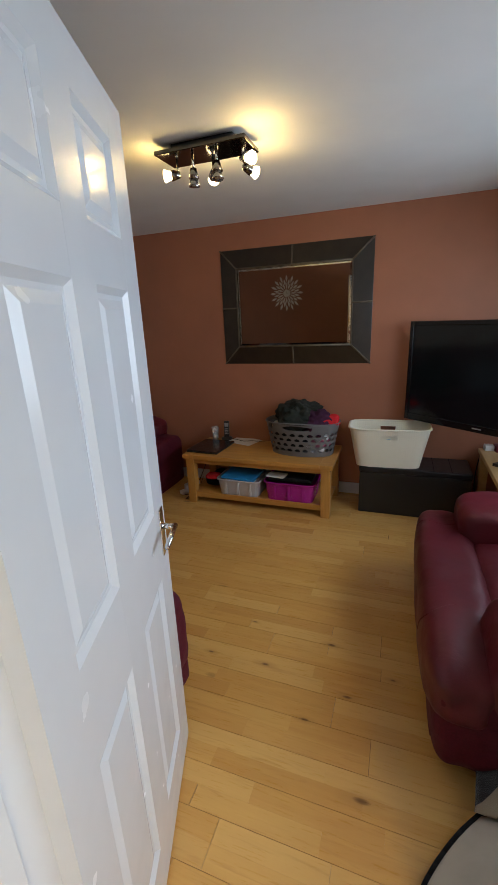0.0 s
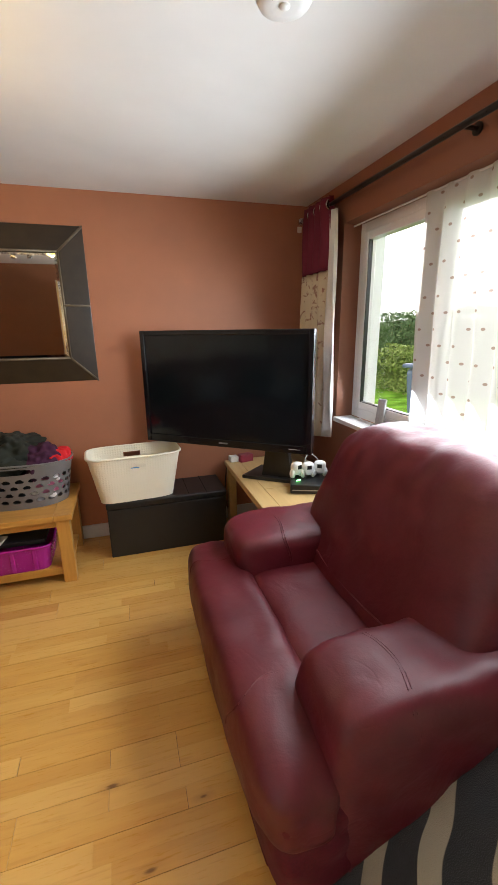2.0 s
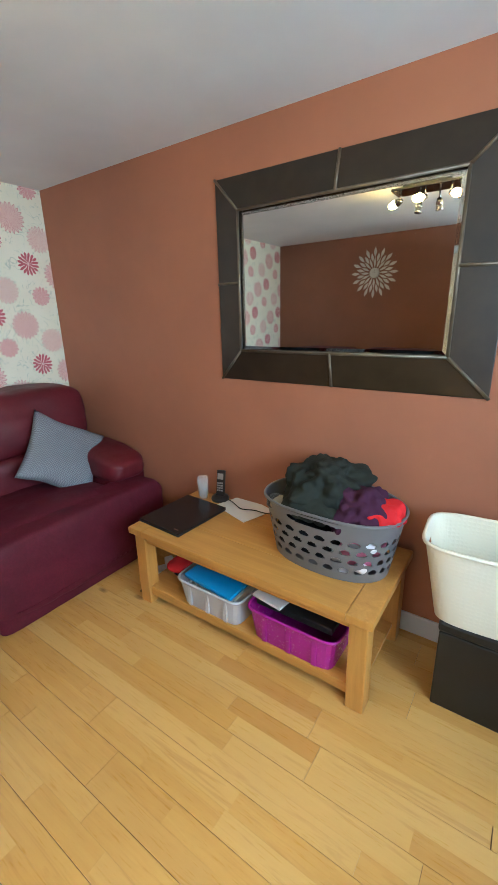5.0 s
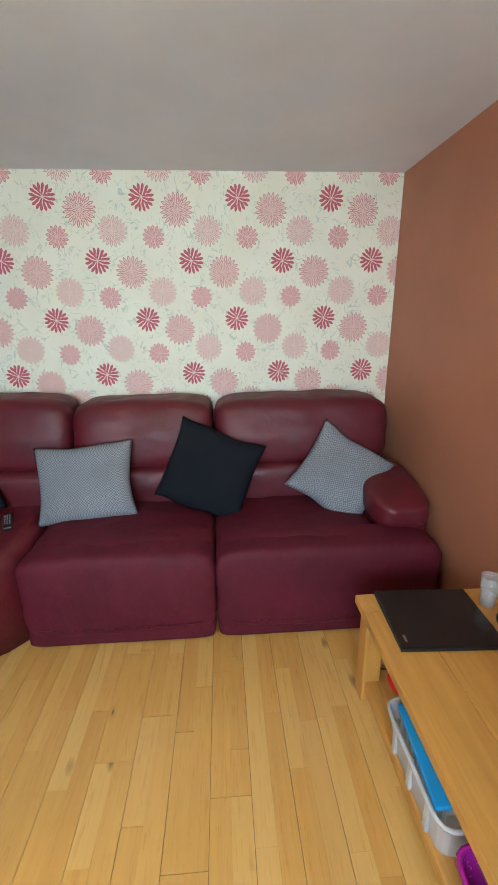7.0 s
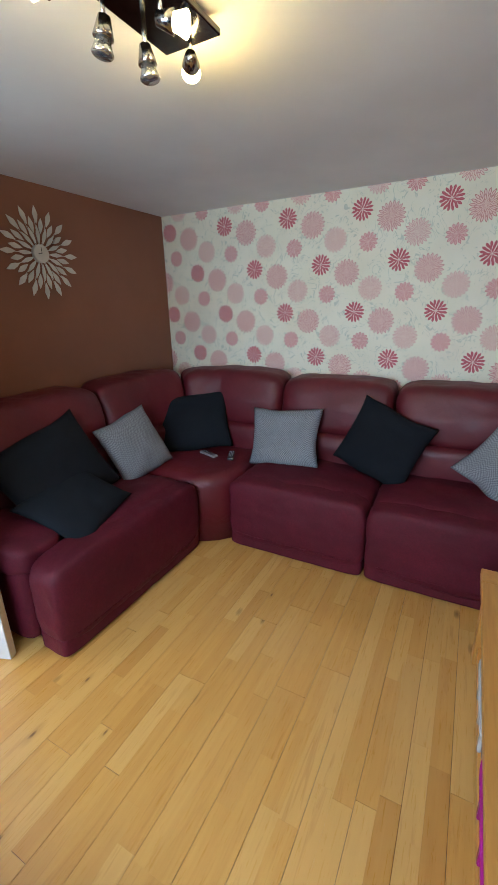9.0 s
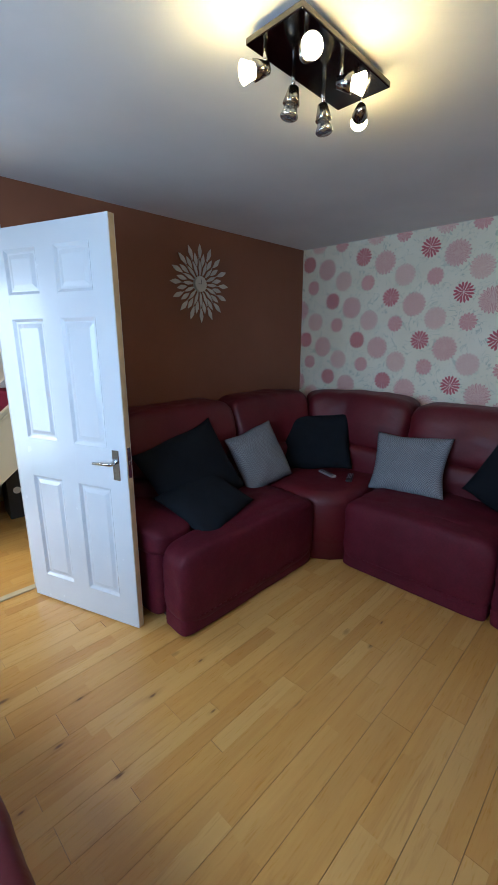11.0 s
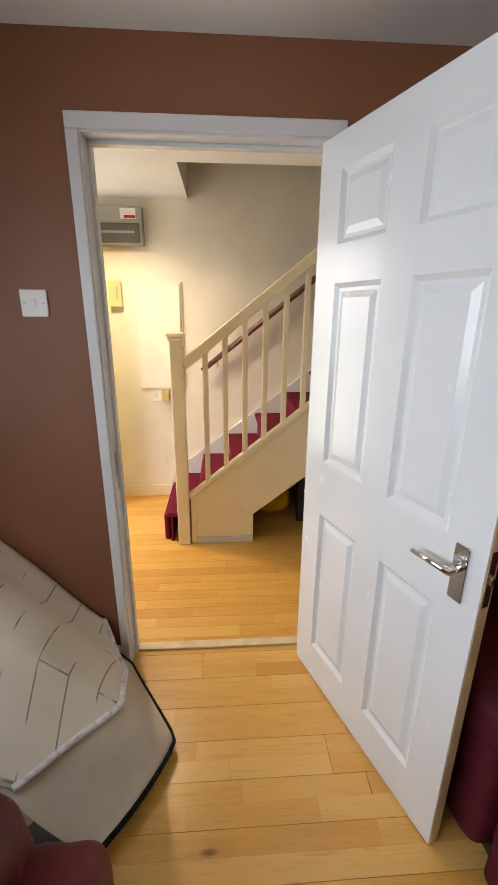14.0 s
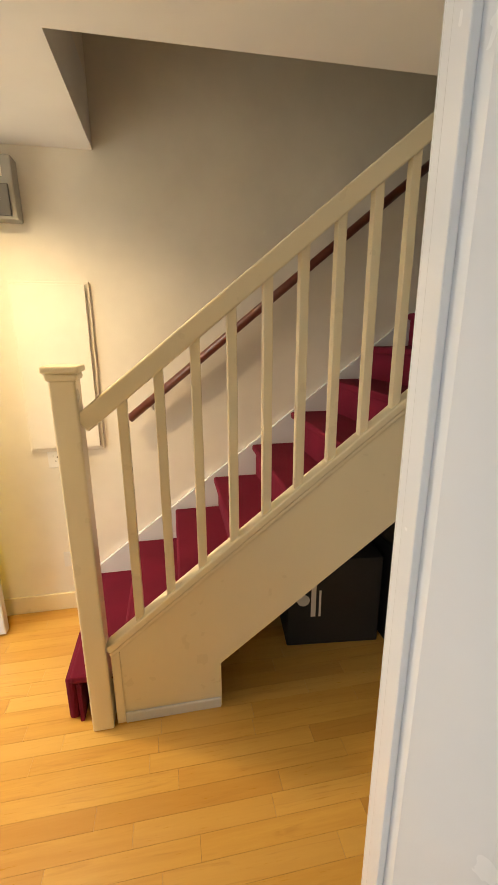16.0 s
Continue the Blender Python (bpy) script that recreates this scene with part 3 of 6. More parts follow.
def six_panel_door():
    door = thing("door_1", "white six-panel internal door standing open into the room", "door", LEAF_M, kind="structure")
    w, h, th = 0.762, 1.98, 0.038
    cols, rows = ((0.108, 0.322), (0.436, 0.650)), ((0.155, 0.762), (0.970, 1.570), (1.682, 1.885))
    xs = [0, cols[0][0], cols[0][1], cols[1][0], cols[1][1], w]
    bm = bmesh.new()
    for lo, hi in (((0, 0, 0), (cols[0][0], th, h)), ((cols[1][1], 0, 0), (w, th, h)), ((cols[0][1], 0, rows[0][0]), (cols[1][0], th, rows[2][1]))):
        box(bm, lo, hi)
    zs = [0, rows[0][0], rows[0][1], rows[1][0], rows[1][1], rows[2][0], rows[2][1], h]
    for k in (0, 2, 4, 6):
        if k in (0, 6):
            box(bm, (cols[0][0], 0.0002, zs[k]), (cols[1][1], th - 0.0002, zs[k + 1]))
        else:
            for c in cols:
                box(bm, (c[0], 0.0002, zs[k]), (c[1], th - 0.0002, zs[k + 1]))
    part("frame", bm, M_GLOSS, door)
    for x0, x1 in cols:
        for z0, z1 in rows:
            b2 = bmesh.new()
            # moulding slopes in, flat groove, then a raised field, on both faces
            steps = ((0.0, 0.0), (0.014, 0.011), (0.024, 0.011), (0.044, 0.004))
            for face in (0, 1):
                rings = []
                for inset, deep in steps:
                    y = deep if face == 0 else th - deep
                    rings.append([b2.verts.new(p) for p in ((x0 + inset, y, z0 + inset), (x1 - inset, y, z0 + inset), (x1 - inset, y, z1 - inset), (x0 + inset, y, z1 - inset))])
                for a, b in zip(rings, rings[1:]):
                    for i in range(4):
                        b2.faces.new((a[i], a[(i + 1) % 4], b[(i + 1) % 4], b[i]))
                b2.faces.new(rings[-1])
            bmesh.ops.recalc_face_normals(b2, faces=b2.faces)
            part("panel", b2, M_GLOSS, door)
    for side, s in ((-0.0, -1), (th, 1)):
        plate = part("handle_plate", boxes(((0.682, min(side, side + s * 0.007), 0.815), (0.722, max(side, side + s * 0.007), 0.965)), bevel=0.002), M_CHROME, door, "polished chrome backplate")
        b3 = bmesh.new()
        tube(b3, (0.702, side, 0.905), (0.702, side + s * 0.045, 0.905), 0.009)
        tube(b3, (0.706, side + s * 0.043, 0.905), (0.590, side + s * 0.040, 0.897), 0.0095, 0.007)
        part("lever", b3, M_CHROME, plate, "chrome lever handle", True)
    part("latch", boxes(((w, 0.008, 0.83), (w + 0.003, 0.030, 0.98)), ((w, 0.013, 0.895), (w + 0.010, 0.025, 0.915)), bevel=0.001), M_CHROME, door, "chrome latch plate on the edge")
    for z in (0.2, 1.75):
        hb = bmesh.new()
        tube(hb, (-0.006, th + 0.002, z), (-0.006, th + 0.002, z + 0.08), 0.006)
        part("hinge", hb, M_CHROME, door, "steel butt hinge")
    part("edge_lipping", boxes(((w, 0.004, 0.0), (w + 0.0015, th - 0.004, h - 0.001))), M_STAINED, door, "bare timber strip on the leaf's edge")


def doorway():
    fr = thing("door_frame", "white painted door lining, stop and architrave", "door frame", kind="structure")
    x0, x1, z1 = DX0, DX1, DH
    ya, yb = HY1 - 0.006, Y0 + 0.004
    part("lining", boxes(((x0 - 0.03, ya, 0), (x0, yb, z1 + 0.03)), bevel=0.002), M_GLOSS, fr)
    part("lining", boxes(((x1, ya, 0), (x1 + 0.03, yb, z1 + 0.03)), bevel=0.002), M_GLOSS, fr)
    part("head", boxes(((x0, ya, z1), (x1, yb, z1 + 0.03)), bevel=0.002), M_GLOSS, fr)
    ys = Y0 - 0.052
    part("stop", boxes(((x0, ys - 0.03, 0), (x0 + 0.012, ys, z1)), bevel=0.002), M_GLOSS, fr)
    part("stop", boxes(((x1 - 0.012, ys - 0.03, 0), (x1, ys, z1)), bevel=0.002), M_GLOSS, fr)
    part("stop", boxes(((x0 + 0.012, ys - 0.03, z1 - 0.012), (x1 - 0.012, ys, z1)), bevel=0.002), M_GLOSS, fr)
    for y, s in ((Y0, 1), (HY1 - 0.004, -1)):
        for lo, hi in (((x0 - 0.043, 0), (x0 - 0.006, z1 + 0.006)), ((x1 + 0.006, 0), (x1 + 0.043, z1 + 0.006)), ((x0 - 0.043, z1 + 0.006), (x1 + 0.043, z1 + 0.050))):
            part("architrave", boxes(((lo[0], min(y, y + s * 0.016), lo[1]), (hi[0], max(y, y + s * 0.016), hi[1])), bevel=0.004), M_GLOSS, fr)
    part("striker", boxes(((x1 - 0.0025, ys + 0.006, 0.83), (x1 - 0.0005, ys + 0.034, 0.98))), M_CHROME, fr, "small worn metal striker plate")
    tagged(link("threshold", boxes(((x0, 0.192, 0.0), (x1, 0.236, 0.012)), bevel=0.005), M_STAINED), "pale worn timber threshold strip", "threshold", kind="structure")


six_panel_door()
doorway()

# skirtings
for name, lo, hi, m in (("baseboard_1", (X0, Y1 - 0.014, 0), (X1, Y1, 0.10), M_GLOSS), ("baseboard_2", (DX1 + 0.044, Y0, 0), (X1, Y0 + 0.014, 0.10), M_GLOSS), ("baseboard_3", (X0 + 0.015, Y0, 0), (DX0 - 0.044, Y0 + 0.014, 0.10), M_GLOSS),
                        ("baseboard_4", (X1 - 0.014, Y0 + 0.015, 0), (X1, Y1 - 0.015, 0.10), M_GLOSS), ("baseboard_5", (X0, Y0, 0), (X0 + 0.014, Y1 - 0.015, 0.10), M_GLOSS), ("baseboard_6", (0.54, HY0, 0), (1.48, HY0 + 0.014, 0.10), M_IVORY)):
    structure(name, boxes((lo, hi), bevel=0.004), m, "white painted skirting board with a rounded top", "skirting board")


# ---- window and curtains ----
def window():
    win = thing("window_1", "white plastic framed window with clear double glazing", "window", kind="structure")
    xa, xb = 1.605, 1.665
    y0, y1, z0, z1 = WY0, WY1, WZ0 + 0.03, WZ1
    for lo, hi in (((y0, z0), (y0 + 0.055, z1)), ((y1 - 0.055, z0), (y1, z1)), ((y0 + 0.055, z0), (y1 - 0.055, z0 + 0.06)), ((y0 + 0.055, z1 - 0.055), (y1 - 0.055, z1)), ((2.20, z0 + 0.06), (2.265, z1 - 0.055)), ((1.50, z0 + 0.06), (1.565, z1 - 0.055))):
        part("window_frame", boxes(((xa, lo[0], lo[1]), (xb, hi[0], hi[1])), bevel=0.006), M_UPVC, win)
    for ya, yb in ((y0 + 0.055, 1.50), (1.565, 2.20), (2.265, y1 - 0.055)):
        za, zb = z0 + 0.06, z1 - 0.055
        sash = part("sash", boxes(((xa - 0.012, ya, za), (xb - 0.01, ya + 0.045, zb)), ((xa - 0.012, yb - 0.045, za), (xb - 0.01, yb, zb)), ((xa - 0.012, ya + 0.045, za), (xb - 0.01, yb - 0.045, za + 0.045)), ((xa - 0.012, ya + 0.045, zb - 0.045), (xb - 0.01, yb - 0.045, zb)), bevel=0.006), M_UPVC, win)
        gasket = part("gasket", boxes(((xa - 0.004, ya + 0.045, za + 0.045), (xa + 0.02, ya + 0.049, zb - 0.045)), ((xa - 0.004, yb - 0.049, za + 0.045), (xa + 0.02, yb - 0.045, zb - 0.045)), ((xa - 0.004, ya + 0.049, za + 0.045), (xa + 0.02, yb - 0.049, za + 0.049))), M_BLACK, sash, "thin black rubber gasket")
        pane = part("pane", boxes(((xa + 0.02, ya + 0.04, za + 0.04), (xa + 0.024, yb - 0.04, zb - 0.04))), M_GLASS, sash, "clear glass")
        pane.visible_shadow = False
    part("outer_reveal", boxes(((xb, y1 - 0.004, z0 - 0.03), (X1 + 0.285, y1 - 0.001, z1)), ((xb, y0 + 0.001, z1 - 0.004), (X1 + 0.285, y1 - 0.004, z1 - 0.001))), M_UPVC, win)
    part("window_sill", boxes(((X1 - 0.022, y0 - 0.02, WZ0), (xa, y1 + 0.0, WZ0 + 0.03)), bevel=0.006), M_UPVC, win, "white plastic window board")


window()


def drape(y0, y1, z0, z1, x, amp, waves, lean=0.0, seed=0.0):
    def fn(u, v):
        y = y0 + (y1 - y0) * u
        z = z0 + (z1 - z0) * v
        k = 0.55 + 0.45 * (1 - v)
        ph = 2 * math.pi * waves * u + 0.6 * math.sin(3 * v + seed)
        return (x + amp * k * math.sin(ph) + 0.012 * noise.noise(Vector((u * 6, v * 3, seed))), y + lean * (1 - v) + amp * 0.45 * math.cos(ph * 1.0 + 1.0), z)
    return fn


cur = thing("curtain", "eyelet curtain, burgundy above and cream floral below, drawn back", "curtain")
part("lower_band", sheet(drape(2.91, 3.26, 0.74, 1.775, 1.405, 0.034, 4.0, 0.0, 1.0), 90, 24, 0.003), M_FLORAL, cur, "cream cloth with brown flower print", True)
part("upper_band", sheet(drape(2.91, 3.24, 1.775, 2.175, 1.405, 0.036, 4.0, 0.0, 1.0), 90, 12, 0.003), M_CURTTOP, cur, "burgundy cloth", True)
part("lining", sheet(drape(2.86, 2.955, 0.75, 2.10, 1.422, 0.022, 1.5, 0.0, 2.0), 36, 24, 0.002), M_LINING, cur, "white curtain lining", True)
for y in (2.935, 3.02, 3.105, 3.19):
    e = bmesh.new()
    lathe(e, [(0.020, -0.004), (0.031, -0.004), (0.031, 0.004), (0.020, 0.004), (0.020, -0.004)], 24, pose(1.415, y, 2.132, 90, 0, 0))
    part("eyelet", e, M_CHROME, cur, "silver metal eyelet", True)
rod = thing("curtain_rod", "dark metal curtain rod with round end and brackets", "curtain rod")
b = bmesh.new()
tube(b, (1.415, 3.335, 2.132), (1.415, 0.50, 2.132), 0.0125)
part("pole", b, M_ROD, rod, smooth=True)
b = bmesh.new()
bmesh.ops.create_uvsphere(b, u_segments=16, v_segments=10, radius=0.024)
bmesh.ops.transform(b, matrix=Matrix.Translation((1.415, 3.352, 2.132)), verts=b.verts)
part("finial", b, M_CHROME, rod, "small silver ball finial", True)
for y in (3.12, 1.95, 0.70):
    b = bmesh.new()
    tube(b, (X1, y, 2.132), (1.415, y, 2.132), 0.008)
    lathe(b, [(0.022, 0.0), (0.022, 0.008)], 16, pose(X1, y, 2.132, 0, -90, 0))
    part("bracket", b, M_ROD, rod)
net = thing("net_curtain", "sheer white net curtain with small brown dots", "net curtain")
part("voile", sheet(drape(0.98, 2.27, 0.885, 2.02, 1.555, 0.020, 11.0, -0.03, 3.0), 260, 24), M_NET, net, smooth=True)
b = bmesh.new()
tube(b, (1.555, 0.955, 2.015), (1.555, 2.895, 2.015), 0.005)
part("wire", b, M_UPVC, net, "white curtain wire")


# ---- leather sofas ----
BACK_X, BACK_Y, BEND = X0 + 0.015, Y0 + 0.018, 0.75  # wall lines of the sofa's back and the radius of its corner


def round_corner(d, s):
    """Depth d from the wall line, at s along it: up the papered wall (s = y), round the corner, then along the door wall."""
    cx, cy, arc = BACK_X + BEND, BACK_Y + BEND, BEND * math.pi / 2
    if s >= cy:
        return BACK_X + d, s
    if s >= cy - arc:
        a = math.pi + (cy - s) / BEND
        return cx + (BEND - d) * math.cos(a), cy + (BEND - d) * math.sin(a)
    return cx + (cy - arc - s), BACK_Y + d


def bent(bm):
    for v in bm.verts:
        v.co.x, v.co.y = round_corner(v.co.x, v.co.y)
    bmesh.ops.recalc_face_normals(bm, faces=bm.faces)
    return bm


def back_unit(parent, s0, s1, seed, top=1.040, d1=0.37):
    """A tall padded back: a head that rolls forward, a narrow lumbar pad tucked under it."""
    def head(x, y, z):
        pull = 0.05 * max(0.0, -z) * (1 - y * y)
        return (x * (1.0 - 0.20 * max(0, z)) - 0.16 * max(0.0, z) + pull, y, z + 0.03 * (1 - y ** 4) - 0.03 * max(0.0, x) * z)
    part("head_cushion", bent(softs((0.0, s0 + 0.002, 0.645), (d1, s1 - 0.002, top), power=6.0, n=26, wrinkle=0.011, seed=seed, freq=6.5, shape=head)), M_LEATHER, parent, smooth=True)
    part("lumbar_cushion", bent(softs((0.02, s0 + 0.006, 0.42), (d1 + 0.035, s1 - 0.006, 0.685), power=5.0, n=18, wrinkle=0.010, seed=seed + 3, freq=8)), M_LEATHER, parent, smooth=True)


def seat_unit(parent, x0, x1, y0, y1, ya, yb, seed, turn, z=0.475, material=M_SUEDE):
    """A recliner seat that faces +x: a crowned pad between y0 and y1, rolled over a footrest that runs from ya to yb, with a skirt at the floor."""
    def put(name, bm, mat, owner, label="", smooth=True):
        bm.transform(turn)
        return part(name, bm, mat, owner, label, smooth)
    put("seat_cushion", softs((x0, y0 - 0.004, 0.10), (x1 - 0.08, y1 + 0.004, z), power=7.5, n=24, wrinkle=0.011, seed=seed,
        shape=lambda x, y, zz: (x, y, zz + (0.12 * (1 - y * y) * (1 - max(0, -x)) if zz > 0 else 0))), material, parent)
    lo, hi = (x1 - 0.205, ya - 0.004, 0.055), (x1 + 0.004, yb + 0.004, z - 0.004)
    bulge = lambda x, y, zz: (x + 0.05 * (1 - zz * zz) - 0.05 * max(0, zz) ** 2, y, zz + 0.10 * (1 - y ** 4) * max(0.0, zz) * (0.5 - 0.5 * x))
    panel = put("footrest_panel", softs(lo, hi, power=7.5, n=28, wrinkle=0.011, seed=seed + 5, shape=bulge, freq=7), material, parent)
    put("panel_seam", seam(lo, hi, 7.5, bulge, [(1.012, k / 14, -0.78) for k in range(-13, 14)], 0.004), material, panel, "stitched seam")
    put("skirt", softs((x1 - 0.195, ya + 0.002, 0.008), (x1 - 0.006, yb - 0.002, 0.12), power=12, n=16, wrinkle=0.005, seed=seed + 8), material, parent)
    put("plinth", boxes(((x0 + 0.05, ya + 0.05, 0.0), (x1 - 0.10, yb - 0.05, 0.06)), bevel=0.01), M_BLACK, parent, "black base", False)


def arm_unit(parent, x0, x1, y0, y1, seed, top, turn, drop=0.10, material=M_LEATHER):
    """A padded arm along x: an upholstered panel to the floor with a pad on top that slopes down to the front."""
    for name, lo, hi, power, shape in (("arm_panel", (x0, y0 + 0.022, 0.012), (x1 - 0.03, y1 - 0.010, top - 0.12), 9.0, None),
                                       ("arm_pad", (x0, y0, top - 0.19), (x1, y1, top), 4.2, lambda x, y, z: (x, y, z - drop * 10 * max(0.0, x + 0.2) ** 1.5 * (0.4 + 0.6 * max(0.0, z))))):
        bm = softs(lo, hi, power=power, n=18, wrinkle=0.009, seed=seed, freq=7, shape=shape)
        bm.transform(turn)
        part(name, bm, material, parent, smooth=True)


wall_sofa = thing("corner_sofa", "burgundy leather corner sofa with recliner seats and rounded padded backs", "sofa")
STAY, SOUTH = pose(0, 0, 0), pose(0, 0, 0, 0, 0, 90)
for s0, s1, s in ((2.318, 3.33, 2.0), (1.520, 2.314, 1.0), (0.472, 1.516, 21.0), (-0.512, 0.468, 23.0), (-1.385, -0.516, 11.0)):
    back_unit(wall_sofa, s0, s1, s, 1.040 if s1 > 1.6 else 1.065)
seat_unit(wall_sofa, -2.45, -1.715, 1.425, 2.306, 1.425, 2.306, 4.0, STAY)
seat_unit(wall_sofa, -2.45, -1.715, 2.314, 3.14, 2.314, 3.385, 5.0, STAY)
arm_unit(wall_sofa, -2.45, -1.84, 3.10, 3.395, 7.0, 0.675, STAY, 0.055)
# the run under the clock faces +y: built facing +x, turned a quarter
seat_unit(wall_sofa, 0.53, 1.268, 0.79, 1.625, 0.535, 1.625, 12.0, SOUTH, 0.478)
arm_unit(wall_sofa, 0.36, 1.080, 0.495, 0.790, 13.0, 0.575, SOUTH, 0.03, M_SUEDE)
# the corner: a wedge seat
b = prism([(-2.45, 0.50), (-1.622, 0.50), (-1.622, 1.19), (-1.655, 1.27), (-1.705, 1.345), (-1.775, 1.405), (-1.80, 1.418), (-2.45, 1.418)], 0.012, 0.487, "Z")
bmesh.ops.bevel(b, geom=[e for e in b.edges if abs(e.verts[0].co.z - e.verts[1].co.z) < 0.01 and e.verts[0].co.z > 0.3], offset=0.085, segments=6, profile=0.5, affect="EDGES")
part("corner_seat", b, M_LEATHER, wall_sofa, smooth=True)

chair = thing("armchair", "wide burgundy leather recliner armchair with plump arms", "armchair", pose(0, 0, 0))
CHAIR = pose(1.30, 1.78, 0, 0, 0, 180)


def chair_parts(h):
    lean = lambda x, y, z: (x - 0.85 * z + 0.10 * (1 - z * z), y * (1 - 0.07 * max(0, z)), z + 0.04 * (1 - y * y))
    lo, hi = (-0.015, -0.44, 0.34), (0.305, 0.57, 1.035)
    def gathered(bm):
        # folds that run down from the top edge
        for v in bm.verts:
            k = max(0.0, (v.co.z - 0.66) / 0.36)
            v.co.x += 0.010 * k * math.sin(v.co.y * 46 + 4 * noise.noise(v.co * 5.0)) * (0.4 + noise.noise(v.co * 3.1))
        return bm
    back = part("back_cushion", gathered(softs(lo, hi, power=5.0, n=40, wrinkle=0.015, seed=31.0, freq=5.0, shape=lean)), M_LEATHER, h, smooth=True)
    part("back_seam", seam(lo, hi, 5.0, lean, [(1.02, k / 12, -0.42 - 0.20 * (1 - (k / 12) ** 2)) for k in range(-11, 12)], 0.005), M_LEATHER, back, "stitched seam")
    part("seat_cushion", softs((0.20, -0.335, 0.20), (0.69, 0.38, 0.456), power=5.5, n=18, wrinkle=0.010, seed=34.0), M_LEATHER, h, smooth=True)
    lo, hi = (0.660, -0.60, 0.18), (0.930, 0.640, 0.468)
    roll = part("front_roll", softs(lo, hi, power=4.0, n=30, wrinkle=0.012, seed=35.0, shape=lambda x, y, z: (x, y, z - 0.05 * max(0.0, y) ** 6)), M_LEATHER, h, smooth=True)
    for yy in (-0.55, 0.50):
        part("roll_seam", seam(lo, hi, 4.0, None, [(math.sin(a), yy * 1.0, math.cos(a)) for a in [k * math.pi / 20 - 0.5 for k in range(0, 14)]], 0.0025), M_LEATHER, roll, "stitched seam")
    low = lambda x, y, z: (x + 0.14 * (1 - z * z) - 0.06 * max(0, -z), y, z)
    lo, hi = (0.62, -0.60, 0.006), (0.878, 0.635, 0.40)

    def tucked(bm):
        # short gathers under the roll
        for v in bm.verts:
            k = math.exp(-((v.co.z - 0.33) / 0.10) ** 2)
            v.co.x += 0.008 * k * math.sin(v.co.y * 52 + 3 * noise.noise(v.co * 6.0))
        return bm
    foot = part("footrest_panel", tucked(softs(lo, hi, power=7.0, n=44, wrinkle=0.014, seed=36.0, shape=low)), M_SUEDE, h, smooth=True)
    part("panel_seam", seam(lo, hi, 7.0, low, [(1.012, k / 12, -0.78) for k in range(-11, 12)], 0.004), M_SUEDE, foot, "stitched seam")
    for y0, y1, inner, s in ((-0.535, -0.195, 1, 37.0), (0.345, 0.645, -1, 38.0)):
        f = 0.740
        part("arm_panel", softs((0.02, y0 + 0.026, 0.02), (f - 0.022, y1 - 0.020, 0.50), power=10.0, n=18, wrinkle=0.012, seed=s), M_SUEDE, h, smooth=True)
        low_z, power = (0.350, 5.2) if inner > 0 else (0.010, 7.5)
        lo, hi = (0.06, y0, low_z), (f, y1, 0.602)
        droop = lambda x, y, z: (x, y, z - 0.05 * max(0.0, x) ** 3 - 0.03 * y * y)
        pad = part("arm_pad", softs(lo, hi, power=power, n=26, wrinkle=0.010, seed=s + 4, freq=7, shape=droop), M_LEATHER, h, smooth=True)
        for xx in (0.30, 0.325):
            part("arm_seam", seam(lo, hi, power, droop, [(xx, math.cos(a), math.sin(a)) for a in [math.pi * k / 16 for k in range(0, 17)]], 0.0022), M_LEATHER, pad, "double stitched seam")
        part("arm_seam", seam(lo, hi, power, droop, [(k / 10, -inner * 1.0, -0.62) for k in range(-9, 10)], 0.003), M_LEATHER, pad, "stitched seam")
    part("base", boxes(((0.0, -0.52, 0.0), (0.66, 0.55, 0.10)), bevel=0.01), M_BLACK, h, "black base")


chair_parts(chair)
for o in chair.children_recursive:
    o.data.transform(CHAIR)


# ---- scatter cushions ----
def pillow(label, w, h, t, m, material, seed):
    def fn(sign):
        def f(u, v):
            x, y = 2 * u - 1, 2 * v - 1
            puff = max(0.0, (1 - abs(x) ** 2.6)) ** 0.55 * max(0.0, (1 - abs(y) ** 2.6)) ** 0.55
            pinch = 1 - (0.08 + 0.07 * noise.noise(Vector((seed * 3.1, x * 1.3, 0)))) * (1 - abs(x) ** 2) * abs(y) ** 3
            pin2 = 1 - 0.09 * (1 - abs(y) ** 2) * abs(x) ** 3
            n3 = noise.noise(Vector((x * 2 + seed, y * 2, sign))) * 0.12 + noise.noise(Vector((x * 5 + seed, y * 5, sign))) * 0.05
            sag = 0.05 * noise.noise(Vector((x * 0.9 + seed * 1.7, y * 0.9, 5.0)))
            return ((x + sag) * w / 2 * pin2, (y + sag * (1 - y)) * h / 2 * pinch, sign * t / 2 * puff * (1 + n3))
        return f
    a, c = sheet(fn(1), 26, 26), sheet(fn(-1), 26, 26)
    me = bpy.data.meshes.new("tmp")
    c.to_mesh(me)
    a.from_mesh(me)
    bpy.data.meshes.remove(me)
    c.free()
    bmesh.ops.remove_doubles(a, verts=a.verts, dist=0.0008)
    bmesh.ops.recalc_face_normals(a, faces=a.faces)
    ob = link("cushion", a, material, True)
    ob.matrix_world = m
    return tagged(ob, label, "cushion", "cushions on the corner sofa")


# rx 90 stands a cushion up to face -y; rz turns it to face the room
def leant(x, y, z, spin, tilt, face):
    return pose(x, y, z) @ pose(0, 0, 0, 0, 0, face) @ pose(0, 0, 0, 90 - tilt, 0, 0) @ pose(0, 0, 0, 0, 0, spin)


